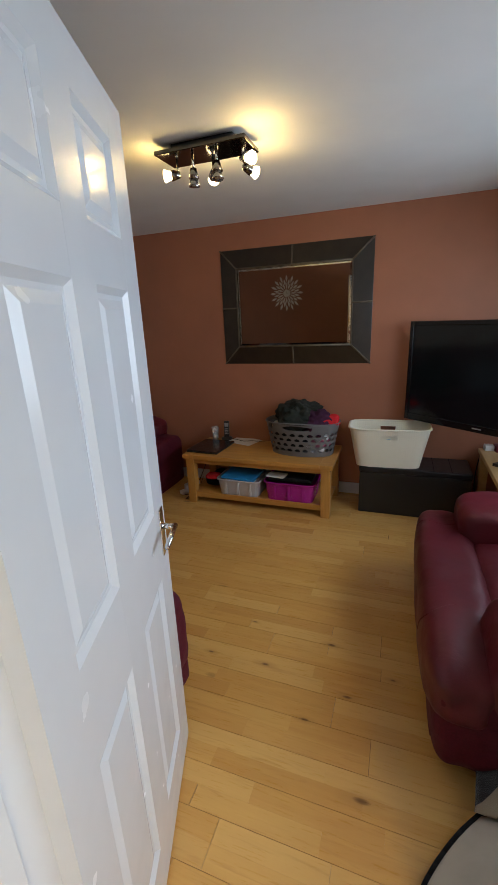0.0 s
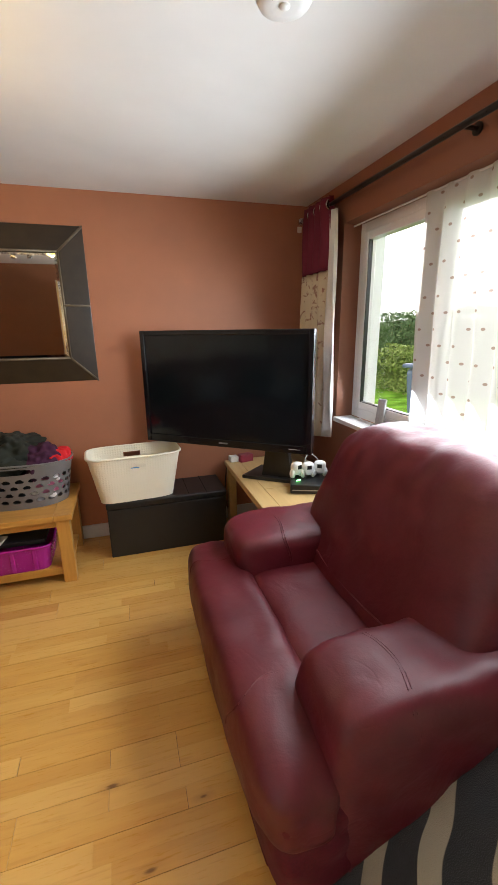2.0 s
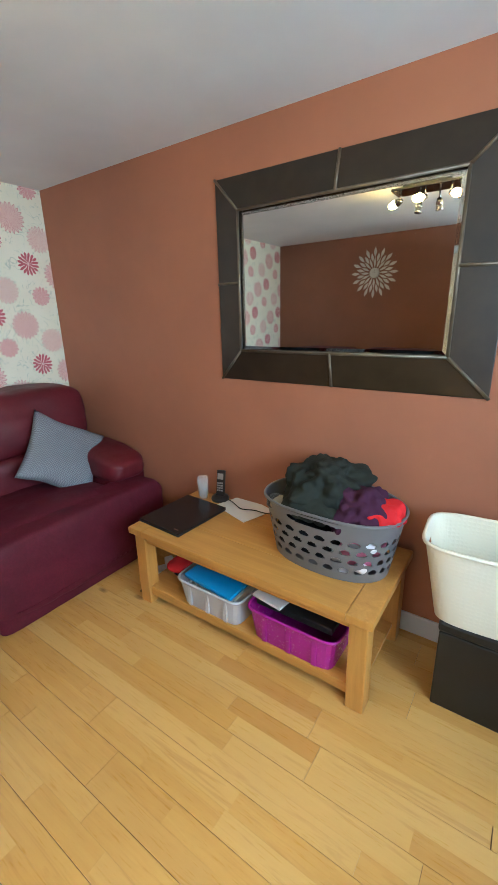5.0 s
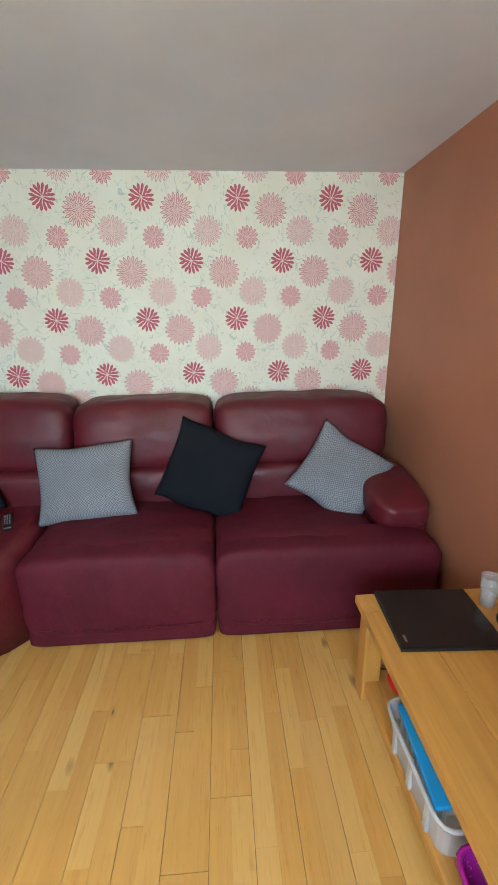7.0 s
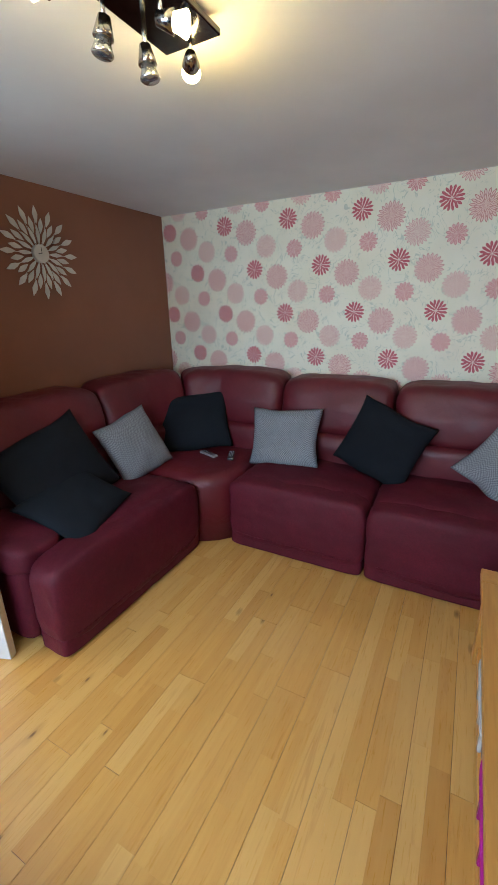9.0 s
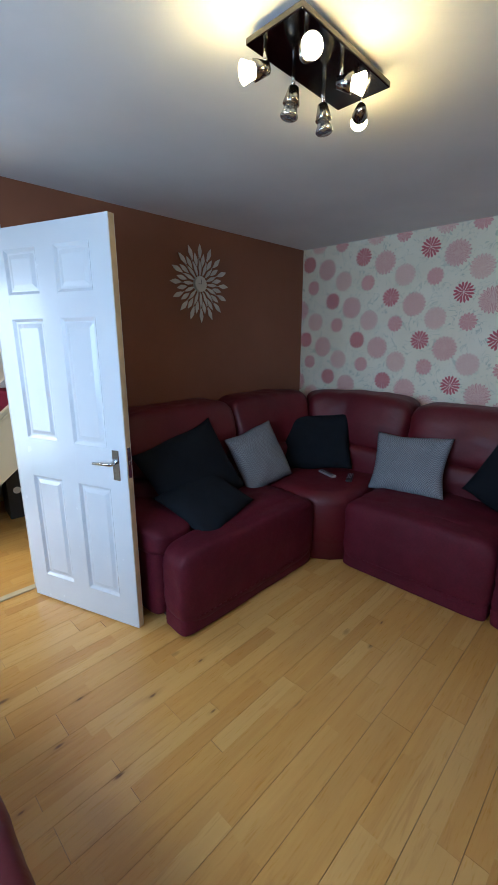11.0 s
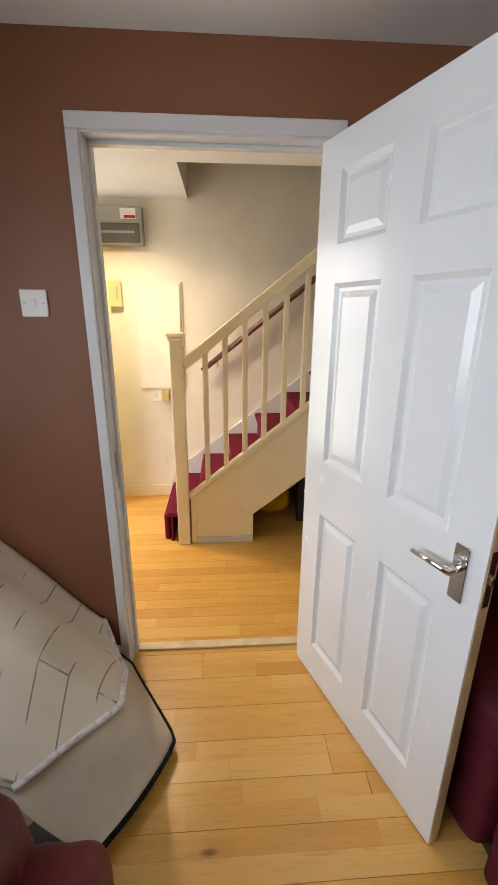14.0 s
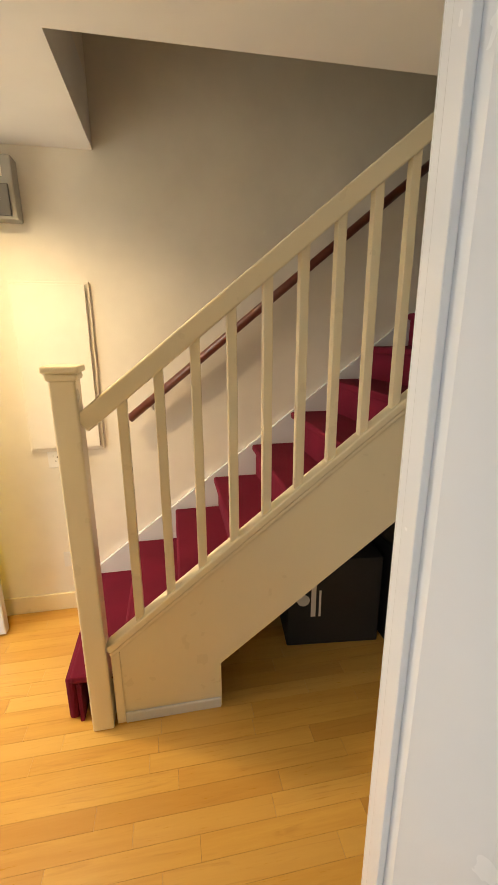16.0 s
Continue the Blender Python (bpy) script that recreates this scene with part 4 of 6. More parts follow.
pillow("grey houndstooth cushion propped on the sofa seat", 0.52, 0.42, 0.15, leant(-2.17, 1.63, 0.655, 4, 24, 90), M_GREYCHECK, 1.0)
pillow("plain black cushion stood on one corner", 0.49, 0.46, 0.15, leant(-2.19, 2.29, 0.69, -22, 20, 90), M_BLACKCLOTH, 2.0)
pillow("grey houndstooth cushion stood on one corner by the arm", 0.46, 0.44, 0.14, leant(-2.16, 3.00, 0.655, -36, 26, 90), M_GREYCHECK, 3.0)
pillow("plain black cushion in the corner of the sofa", 0.56, 0.46, 0.16, leant(-2.15, 0.88, 0.69, 6, 26, 116), M_BLACKCLOTH, 4.0)
pillow("grey houndstooth cushion leaning on the sofa back", 0.45, 0.44, 0.15, leant(-1.58, 0.80, 0.66, 12, 24, 172), M_GREYCHECK, 5.0)
pillow("large plain black cushion slumped against the sofa arm", 0.62, 0.52, 0.17, leant(-0.98, 0.80, 0.69, 14, 26, 178), M_BLACKCLOTH, 6.0)
pillow("black throw cushion hanging over the sofa arm", 0.46, 0.42, 0.11, leant(-0.93, 0.98, 0.575, 24, 58, 172), M_BLACKCLOTH, 7.0)
for nm, x, y, rz, m1, lab in (("remote_control", -2.03, 1.08, 70, M_SILVERP, "silver remote control lying on the sofa seat"), ("remote_control", -2.07, 1.25, 25, M_BLACK, "black remote control lying on the sofa seat")):
    rc = thing(nm, lab, "remote control", pose(x, y, 0.487, 0, 0, rz), "remote controls")
    part("body", boxes(((-0.085, -0.022, 0.0), (0.085, 0.022, 0.018)), bevel=0.006), m1, rc)
    for i in range(5):
        for j in range(3):
            part("button", boxes(((-0.065 + i * 0.024, -0.014 + j * 0.011, 0.017), (-0.053 + i * 0.024, -0.008 + j * 0.011, 0.0205))), M_BLACK if m1 is M_SILVERP else M_SILVERP, rc)


# ---- coffee table and what is on it ----
def leggy_table(name, label, cat, x0, x1, y0, y1, h, leg, mt, mu, shelf=None, top_t=0.035, over=0.02):
    t = thing(name, label, cat)
    n = 3
    w = (y1 - y0) / n
    for i in range(n):
        part("top_board", boxes(((x0 + 0.10, y0 + i * w + 0.0004, h - top_t), (x1 - 0.10, y0 + (i + 1) * w - 0.0004, h)), bevel=0.003), mt, t)
    for xa, xb in ((x0, x0 + 0.0995), (x1 - 0.0995, x1)):
        part("end_board", boxes(((xa, y0, h - top_t), (xb, y1, h + 0.0005)), bevel=0.005), mu, t)
    lx, ly = (x0 + over, x1 - over - leg), (y0 + over, y1 - over - leg)
    for x in lx:
        for y in ly:
            part("leg", boxes(((x, y, 0), (x + leg, y + leg, h - top_t)), bevel=0.006), M_OAKY if mt is M_OAK else mt, t)
    for y in ly:
        part("apron", boxes(((lx[0] + leg, y + 0.012, h - top_t - 0.045), (lx[1], y + leg - 0.012, h - top_t)), bevel=0.002), mt, t)
    for x in lx:
        part("end_apron", boxes(((x + 0.012, ly[0] + leg, h - top_t - 0.045), (x + leg - 0.012, ly[1], h - top_t)), bevel=0.002), mt, t)
    if shelf:
        part("shelf_rail", boxes(((lx[0] + leg, ly[0] + 0.012, shelf - 0.045), (lx[1], ly[0] + leg - 0.012, shelf + 0.002)), bevel=0.003), mt, t)
        part("shelf_rail", boxes(((lx[0] + leg, ly[1] + 0.012, shelf - 0.045), (lx[1], ly[1] + leg - 0.012, shelf + 0.002)), bevel=0.003), mt, t)
        k = 4
        sw = (ly[1] + 0.012 - (ly[0] + leg - 0.012)) / k
        for i in range(k):
            part("shelf_slat", boxes(((lx[0] + 0.02, ly[0] + leg - 0.012 + i * sw + 0.001, shelf - 0.02), (lx[1] + leg - 0.02, ly[0] + leg - 0.012 + (i + 1) * sw - 0.001, shelf)), bevel=0.002), mt, t)
    return t


leggy_table("coffee_table", "honey oak coffee table with a slatted lower shelf", "coffee table", -1.435, -0.180, 2.865, 3.405, 0.440, 0.072, M_OAK, M_OAKY, 0.100)


def tub_shell(a0, b0, a1, b1, h, power, nu, nv, hole, thick):
    """An oval tub: half-axes a0, b0 at the foot and a1, b1 at the rim; hole(u, v) leaves a gap."""
    bm = bmesh.new()
    grid = []
    for j in range(nv + 1):
        v = j / nv
        ring = []
        for i in range(nu):
            th = 2 * math.pi * i / nu
            c, s = math.cos(th), math.sin(th)
            k = (abs(c) ** power + abs(s) ** power) ** (-1 / power)
            a, d = a0 + (a1 - a0) * v, b0 + (b1 - b0) * v
            ring.append(bm.verts.new((a * c * k, d * s * k, h * v)))
        grid.append(ring)
    for j in range(nv):
        for i in range(nu):
            if not hole((i + 0.5) / nu, (j + 0.5) / nv):
                bm.faces.new((grid[j][i], grid[j][(i + 1) % nu], grid[j + 1][(i + 1) % nu], grid[j + 1][i]))
    bm.faces.new(grid[0][::-1])
    bmesh.ops.delete(bm, geom=[v for v in bm.verts if not v.link_faces], context="VERTS")
    bmesh.ops.recalc_face_normals(bm, faces=bm.faces)
    bmesh.ops.solidify(bm, geom=bm.faces[:], thickness=thick)
    return bm


def rim_ring(a, b, z, power, r, n=72, gap=None):
    bm = bmesh.new()
    pts = []
    for i in range(n):
        th = 2 * math.pi * i / n
        c, s = math.cos(th), math.sin(th)
        k = (abs(c) ** power + abs(s) ** power) ** (-1 / power)
        pts.append((a * c * k, b * s * k, z(th) if callable(z) else z))
    rings = []
    for i in range(n):
        t = (Vector(pts[(i + 1) % n]) - Vector(pts[i - 1])).normalized()
        side = t.cross(Vector((0, 0, 1))).normalized()
        up = side.cross(t)
        rings.append([bm.verts.new(Vector(pts[i]) + side * r * math.cos(a) + up * r * math.sin(a)) for a in [2 * math.pi * k / 8 for k in range(8)]])
    for i in range(n):
        p, q = rings[i], rings[(i + 1) % n]
        for k in range(8):
            bm.faces.new((p[k], p[(k + 1) % 8], q[(k + 1) % 8], q[k]))
    bmesh.ops.recalc_face_normals(bm, faces=bm.faces)
    return bm


def laundry_basket():
    ob = thing("laundry_basket", "grey plastic laundry basket with half-round holes, heaped full", "laundry basket", pose(-0.475, 3.175, 0.4415, 0, 0, -2))
    H0, NU, COLS = 0.265, 312, 26

    def hole(u, v):
        c = (u * COLS) % 1.0
        z = v * H0
        for k, z0 in enumerate((0.045, 0.088, 0.131, 0.174)):
            cc = (c + 0.5 * (k % 2)) % 1.0
            dx, dz = (cc - 0.5) * 0.060, z - z0
            if 0 <= dz and dx * dx + dz * dz < 0.0200 ** 2 and dz < 0.0262:
                return True
            if -0.004 <= dz < 0 and abs(dx) < 0.0165:
                return True
        # slotted hand holds on both long sides
        for uc in (0.25, 0.75):
            if ((u - uc) / 0.062) ** 2 + ((z - 0.238) / 0.019) ** 2 < 1:
                return True
        return False

    part("tub", tub_shell(0.250, 0.150, 0.298, 0.195, H0, 2.3, NU, 66, hole, 0.003), M_GREYTUB, ob, smooth=False)
    part("rim", rim_ring(0.299, 0.196, lambda th: H0 + 0.012 * math.sin(th) ** 4, 2.3, 0.006), M_GREYTUB, ob, "rolled rim", True)
    return ob


laundry_basket()


def heap(name, label, cat, lo, hi, mat, seed, wr=0.045, freq=9.0, n=30, group="laundry in the basket"):
    ob = link(name, softs(lo, hi, power=2.3, n=n, wrinkle=wr, seed=seed, freq=freq), mat, True)
    return tagged(ob, label, cat, group)


heap("jumper", "dark green jumper crumpled on top of the laundry", "jumper", (-0.68, 3.04, 0.64), (-0.34, 3.38, 0.855), M_GREEN, 2.0, 0.05, 12.0, 46)
heap("sleeve", "dark green knitted sleeve folded over", "jumper", (-0.66, 3.00, 0.64), (-0.40, 3.16, 0.745), M_GREEN, 9.0, 0.035)
heap("shirt", "plum purple shirt bundled in the basket", "shirt", (-0.46, 3.02, 0.60), (-0.24, 3.30, 0.79), M_PURPLE, 3.0, 0.045, 12.0, 36)
heap("blouse", "bright red blouse crumpled at the basket end", "blouse", (-0.33, 3.06, 0.66), (-0.18, 3.24, 0.765), M_RED, 4.0, 0.025, 14)
heap("white_vest", "white vest tucked along the basket rim", "vest", (-0.34, 3.06, 0.62), (-0.21, 3.18, 0.71), M_WHITECLOTH, 5.0, 0.022, 14)
heap("dark_clothes", "dark clothes filling the basket", "clothes", (-0.71, 3.03, 0.455), (-0.38, 3.32, 0.66), M_BLACKCLOTH, 6.0, 0.010, 12)
heap("pink_clothes", "pink and white clothes filling the basket end", "clothes", (-0.42, 3.055, 0.46), (-0.245, 3.30, 0.625), M_PINKCLOTH, 7.0, 0.008, 12)
for i, (x, z) in enumerate(((-0.40, 0.52), (-0.33, 0.575), (-0.30, 0.50), (-0.27, 0.60), (-0.36, 0.47))):
    heap("sock", "small white sock pressed against the basket wall", "sock", (x - 0.028, 3.045, z - 0.018), (x + 0.028, 3.085, z + 0.022), M_WHITECLOTH, 20.0 + i, 0.006, 20, 8)
heap("striped_sock", "black and cream striped cloth at the rim", "sock", (-0.72, 3.03, 0.66), (-0.63, 3.10, 0.72), M_ZEBRA, 27.0, 0.012, 16, 14)

lap = thing("laptop", "closed black laptop lying on the coffee table", "laptop", pose(-1.255, 3.10, 0.4412, 0, 0, -3))
part("base", boxes(((-0.165, -0.172, 0.0), (0.125, 0.178, 0.011)), bevel=0.003), M_BLACK, lap)
part("lid", boxes(((-0.165, -0.172, 0.0115), (0.125, 0.178, 0.019)), bevel=0.003), plain("glossy_lid", (0.010, 0.010, 0.011), 0.22), lap)
part("badge", boxes(((0.07, -0.15, 0.019), (0.10, -0.142, 0.0195))), M_CHROME, lap, "small silver badge")

gl = thing("drinking_glass", "clear tumbler half full of water", "glass", pose(-1.335, 3.335, 0.4412))
b = bmesh.new()
lathe(b, [(0.0, 0.001), (0.026, 0.0), (0.034, 0.125), (0.0315, 0.125), (0.0245, 0.008), (0.0, 0.008)], 28)
part("tumbler", b, M_TUMBLER, gl, smooth=True)
b = bmesh.new()
lathe(b, [(0.0, 0.0085), (0.024, 0.0085), (0.0275, 0.055), (0.0, 0.055)], 28)
part("water", b, M_TUMBLER, gl, "still water", True)


def cordless_phone(label, x, y, z, rz, body):
    ph = thing("cordless_phone", label, "telephone", pose(x, y, z, 0, 0, rz), "cordless telephones")
    b = bmesh.new()
    lathe(b, [(0.050, 0.0), (0.052, 0.010), (0.046, 0.022), (0.020, 0.026), (0.0, 0.026)], 28)
    cradle = part("cradle", b, M_BLACK, ph, "black charging cradle", True)
    m = pose(0, 0.004, 0.020, -12, 0, 0)
    hb = boxes(((-0.024, -0.012, 0.0), (0.024, 0.012, 0.150)), bevel=0.006)
    hb.transform(m)
    hs = part("handset", hb, body, ph, "slim handset")
    sb = boxes(((-0.018, -0.0135, 0.098), (0.018, -0.0118, 0.132)), bevel=0.001)
    sb.transform(m)
    part("display", sb, M_SILVERP, hs, "small grey display")
    for i in range(3):
        for j in range(4):
            kb = boxes(((-0.017 + i * 0.0125, -0.0135, 0.03 + j * 0.014), (-0.008 + i * 0.0125, -0.0118, 0.039 + j * 0.014)))
            kb.transform(m)
            part("key", kb, M_SILVERP, hs)


cordless_phone("black cordless telephone on its cradle on the table", -1.235, 3.365, 0.4412, 15, M_BLACK)
ns = link("paper_sheet", boxes(((-0.13, -0.10, 0.0), (0.13, 0.10, 0.0025))), M_PAPERW)
ns.matrix_world = pose(-1.055, 3.345, 0.4412, 0, 0, -18)
tagged(ns, "white folded sheet of paper lying on the table", "paper")


def cable(name, label, pts, r=0.003, mat=M_CABLE):
    cu = bpy.data.curves.new(name, "CURVE")
    cu.dimensions, cu.bevel_depth, cu.bevel_resolution, cu.resolution_u = "3D", r, 2, 8
    sp = cu.splines.new("NURBS")
    sp.points.add(len(pts) - 1)
    for p, q in zip(sp.points, pts):
        p.co = (*q, 1)
    sp.use_endpoint_u, sp.order_u = True, 4
    ob = new(name, cu)
    me = bpy.data.meshes.new_from_object(ob.evaluated_get(bpy.context.evaluated_depsgraph_get()))
    bpy.data.objects.remove(ob)
    me.materials.append(mat)
    return tagged(new(name, me), label, "cable")


cable("phone_cable", "thin black cable looping across the table", [(-1.20, 3.38, 0.447), (-1.12, 3.36, 0.45), (-1.06, 3.29, 0.449), (-0.98, 3.36, 0.450), (-0.92, 3.33, 0.449), (-0.86, 3.37, 0.446)], 0.0028)
cable("floor_cable", "black cable curling on the floor by the table", [(-1.47, 3.36, 0.18), (-1.50, 3.20, 0.004), (-1.46, 3.05, 0.004), (-1.52, 2.98, 0.004), (-1.56, 3.06, 0.004), (-1.49, 3.16, 0.004), (-1.42, 3.24, 0.03)], 0.0035)
cable("floor_cable", "black cable in loose loops behind the table leg", [(-1.50, 3.34, 0.05), (-1.43, 3.10, 0.004), (-1.50, 2.92, 0.004), (-1.44, 2.90, 0.004), (-1.46, 3.12, 0.004), (-1.40, 3.30, 0.02)], 0.003)
ad = thing("mains_adaptor", "white multiway mains adaptor with plugs on the floor", "adaptor", pose(-1.50, 3.12, 0.0, 0, 0, 62))
part("block", boxes(((-0.13, -0.028, 0.0), (0.13, 0.028, 0.035)), bevel=0.006), M_WPLASTIC, ad)
for i in (-0.08, 0.02):
    part("plug", boxes(((i, -0.024, 0.035), (i + 0.05, 0.024, 0.085)), bevel=0.008), M_WPLASTIC, ad, "white plug")
tr = link("boots", softs((-1.33, 3.00, 0.101), (-1.16, 3.30, 0.20), power=2.5, n=16, wrinkle=0.015, seed=41.0), M_BLACKCLOTH, True)
tagged(tr, "dark cloth shoes pushed onto the lower shelf", "shoes")
rk = link("snack_packet", softs((-1.29, 2.94, 0.200), (-1.16, 3.06, 0.245), power=2.6, n=12, wrinkle=0.012, seed=42.0), M_RED, True)
tagged(rk, "crumpled red packet on top of the shoes", "packet")


def storage_tub(label, x0, x1, y0, y1, z0, h, mat):
    ob = thing("storage_tub", label, "storage box", pose((x0 + x1) / 2, (y0 + y1) / 2, z0), "storage boxes on the shelf")
    a, d = (x1 - x0) / 2, (y1 - y0) / 2
    part("tub", tub_shell(a * 0.88, d * 0.88, a * 0.97, d * 0.97, h, 9.0, 80, 6, lambda u, v: False, 0.0025), mat, ob)
    part("rim", rim_ring(a * 0.99, d * 0.99, h, 9.0, 0.007, 80), mat, ob, "thick moulded rim", True)
    for sx in (-0.55, 0.0, 0.55):
        part("rib", boxes(((a * sx - 0.012, -d * 0.965, 0.01), (a * sx + 0.012, -d * 0.895, h - 0.01)), bevel=0.004), mat, ob)
    return ob


storage_tub("clear plastic storage box full of papers", -1.15, -0.765, 2.885, 3.24, 0.102, 0.135, M_CLEARTUB)
storage_tub("magenta plastic storage box on the lower shelf", -0.735, -0.315, 2.885, 3.24, 0.102, 0.150, M_MAGENTA)
for i in range(8):
    fl = link("document", boxes(((-1.105 + i * 0.038, 2.93, 0.107), (-1.085 + i * 0.038, 3.20, 0.205 + 0.008 * (i % 3))), bevel=0.002), M_PAPERW)
    tagged(fl, "bundle of white papers standing in the box", "papers", "papers in the box")
fo = link("folder", boxes(((-0.145, -0.14, 0.0), (0.145, 0.14, 0.020)), bevel=0.004), M_BLUE)
fo.matrix_world = pose(-0.955, 3.045, 0.243, 3, 2, -4)
tagged(fo, "bright blue folder lying on the clear box", "folder")
tray = link("black_tray", boxes(((-0.70, 2.93, 0.255), (-0.35, 3.22, 0.285)), bevel=0.006), M_BLACK)
tagged(tray, "flat black device lying on the magenta box", "device")
wp = link("booklet", boxes(((-0.075, -0.05, 0.0), (0.075, 0.05, 0.01)), bevel=0.001), M_PAPERW)
wp.matrix_world = pose(-0.64, 2.97, 0.2865, 0, 0, -8)
tagged(wp, "small white booklet on the black device", "booklet")


# ---- mirror ----
def wall_mirror():
    mr = thing("wall_mirror", "wide wall mirror in a dark bronze sloping frame", "mirror")
    x0, x1, z0, z1 = -1.225, 0.015, 1.130, 2.050
    w, yb, yo, yi = 0.150, Y1, Y1 - 0.008, Y1 - 0.042
    xi0, xi1, zi0, zi1 = x0 + w, x1 - w, z0 + w, z1 - w
    xm, zm = -0.605, 1.595

    def slab(o1, o2, i2, i1):
        bm = bmesh.new()
        f = [bm.verts.new((o1[0], yo, o1[1])), bm.verts.new((o2[0], yo, o2[1])), bm.verts.new((i2[0], yi, i2[1])), bm.verts.new((i1[0], yi, i1[1]))]
        k = [bm.verts.new((v.co.x, yb - 0.001, v.co.z)) for v in f]
        bm.faces.new(f)
        bm.faces.new(k[::-1])
        for i in range(4):
            j = (i + 1) % 4
            bm.faces.new((f[i], k[i], k[j], f[j]))
        bmesh.ops.recalc_face_normals(bm, faces=bm.faces)
        bmesh.ops.bevel(bm, geom=bm.edges[:], offset=0.003, segments=2, affect="EDGES", profile=0.5)
        return bm

    g = 0.003
    for zo, zi in ((z0, zi0), (z1, zi1)):
        part("frame_panel", slab((x0 + g, zo), (xm - g, zo), (xm - g, zi), (xi0 + g, zi)), M_FRAME, mr)
        part("frame_panel", slab((xm + g, zo), (x1 - g, zo), (xi1 - g, zi), (xm + g, zi)), M_FRAME, mr)
    for xo, xi in ((x0, xi0), (x1, xi1)):
        part("frame_panel", slab((xo, z0 + g), (xo, zm - g), (xi, zm - g), (xi, zi0 + g)), M_FRAME, mr)
        part("frame_panel", slab((xo, zm + g), (xo, z1 - g), (xi, zi1 - g), (xi, zm + g)), M_FRAME, mr)
    # beads over the joints and mitres, and round the inner edge
    for a, c in (((xm, yo - 0.001, z0), (xm, yi - 0.001, zi0)), ((xm, yo - 0.001, z1), (xm, yi - 0.001, zi1)), ((x0, yo - 0.001, zm), (xi0, yi - 0.001, zm)), ((x1, yo - 0.001, zm), (xi1, yi - 0.001, zm)),
                 ((x0, yo, z0), (xi0, yi, zi0)), ((x1, yo, z0), (xi1, yi, zi0)), ((x0, yo, z1), (xi0, yi, zi1)), ((x1, yo, z1), (xi1, yi, zi1)),
                 ((xi0, yi, zi0), (xi1, yi, zi0)), ((xi0, yi, zi1), (xi1, yi, zi1)), ((xi0, yi, zi0), (xi0, yi, zi1)), ((xi1, yi, zi0), (xi1, yi, zi1))):
        bb = bmesh.new()
        tube(bb, a, c, 0.0065, n=10)
        part("bead", bb, M_BEAD, mr, "narrow pewter bead", True)
    part("glass", boxes(((xi0 - 0.002, Y1 - 0.030, zi0 - 0.002), (xi1 + 0.002, Y1 - 0.026, zi1 + 0.002))), M_MIRROR, mr, "bevelled silvered glass")
    t = 0.022
    for quad in (((xi0, zi0), (xi1, zi0), (xi1 - t, zi0 + t), (xi0 + t, zi0 + t)), ((xi0, zi1), (xi1, zi1), (xi1 - t, zi1 - t), (xi0 + t, zi1 - t)), ((xi0, zi0), (xi0, zi1), (xi0 + t, zi1 - t), (xi0 + t, zi0 + t)), ((xi1, zi0), (xi1, zi1), (xi1 - t, zi1 - t), (xi1 - t, zi0 + t))):
        q = bmesh.new()
        vs = [q.verts.new((p[0], Y1 - (0.0305 if i < 2 else 0.0325), p[1])) for i, p in enumerate(quad)]
        q.faces.new(vs)
        bmesh.ops.solidify(q, geom=q.faces[:], thickness=0.001)
        part("bevel", q, M_MIRROR, mr)


wall_mirror()

# ---- chest, white tub, television corner ----
ch = thing("storage_chest", "black vinyl storage chest against the wall", "chest")
part("body", boxes(((-0.005, 3.085, 0.0), (0.775, 3.412, 0.335)), bevel=0.006), M_VINYL, ch)
part("lid", boxes(((-0.010, 3.080, 0.338), (0.780, 3.414, 0.383)), bevel=0.010), M_VINYL, ch, "padded vinyl lid")
part("seam", boxes(((0.52, 3.0795, 0.3835), (0.523, 3.414, 0.3845)), ((0.64, 3.0795, 0.3835), (0.643, 3.414, 0.3845))), M_BLACKCLOTH, ch)

wt = thing("white_basket", "cream plastic basket with hand slots, empty, on the chest", "basket", pose(0.190, 3.205, 0.3850, 0, 0, 4))


def slots(u, v):
    for uc in (0.25, 0.75):
        if ((u - uc) / 0.034) ** 4 + ((v - 0.80) / 0.055) ** 4 < 1:
            return True
    for uc in (0.0, 0.5, 1.0):
        if ((u - uc) / 0.028) ** 4 + ((v - 0.80) / 0.06) ** 4 < 1:
            return True
    return False


part("tub", tub_shell(0.232, 0.120, 0.290, 0.152, 0.300, 5.0, 220, 48, slots, 0.0035), M_CREAMTUB, wt, smooth=False)
part("rim", rim_ring(0.293, 0.155, 0.300, 5.0, 0.0075, 90), M_CREAMTUB, wt, "rolled rim", True)
part("contents", softs((-0.06, -0.10, 0.006), (0.06, 0.05, 0.19), power=2.6, n=14, wrinkle=0.01, seed=51.0), M_BLUE, wt, "blue bottle inside", True)

leggy_table("tv_bench", "pale oak low bench under the television", "bench", 0.835, 1.425, 2.415, 3.365, 0.500, 0.060, M_BENCH, M_BENCH, None, 0.032, 0.012)

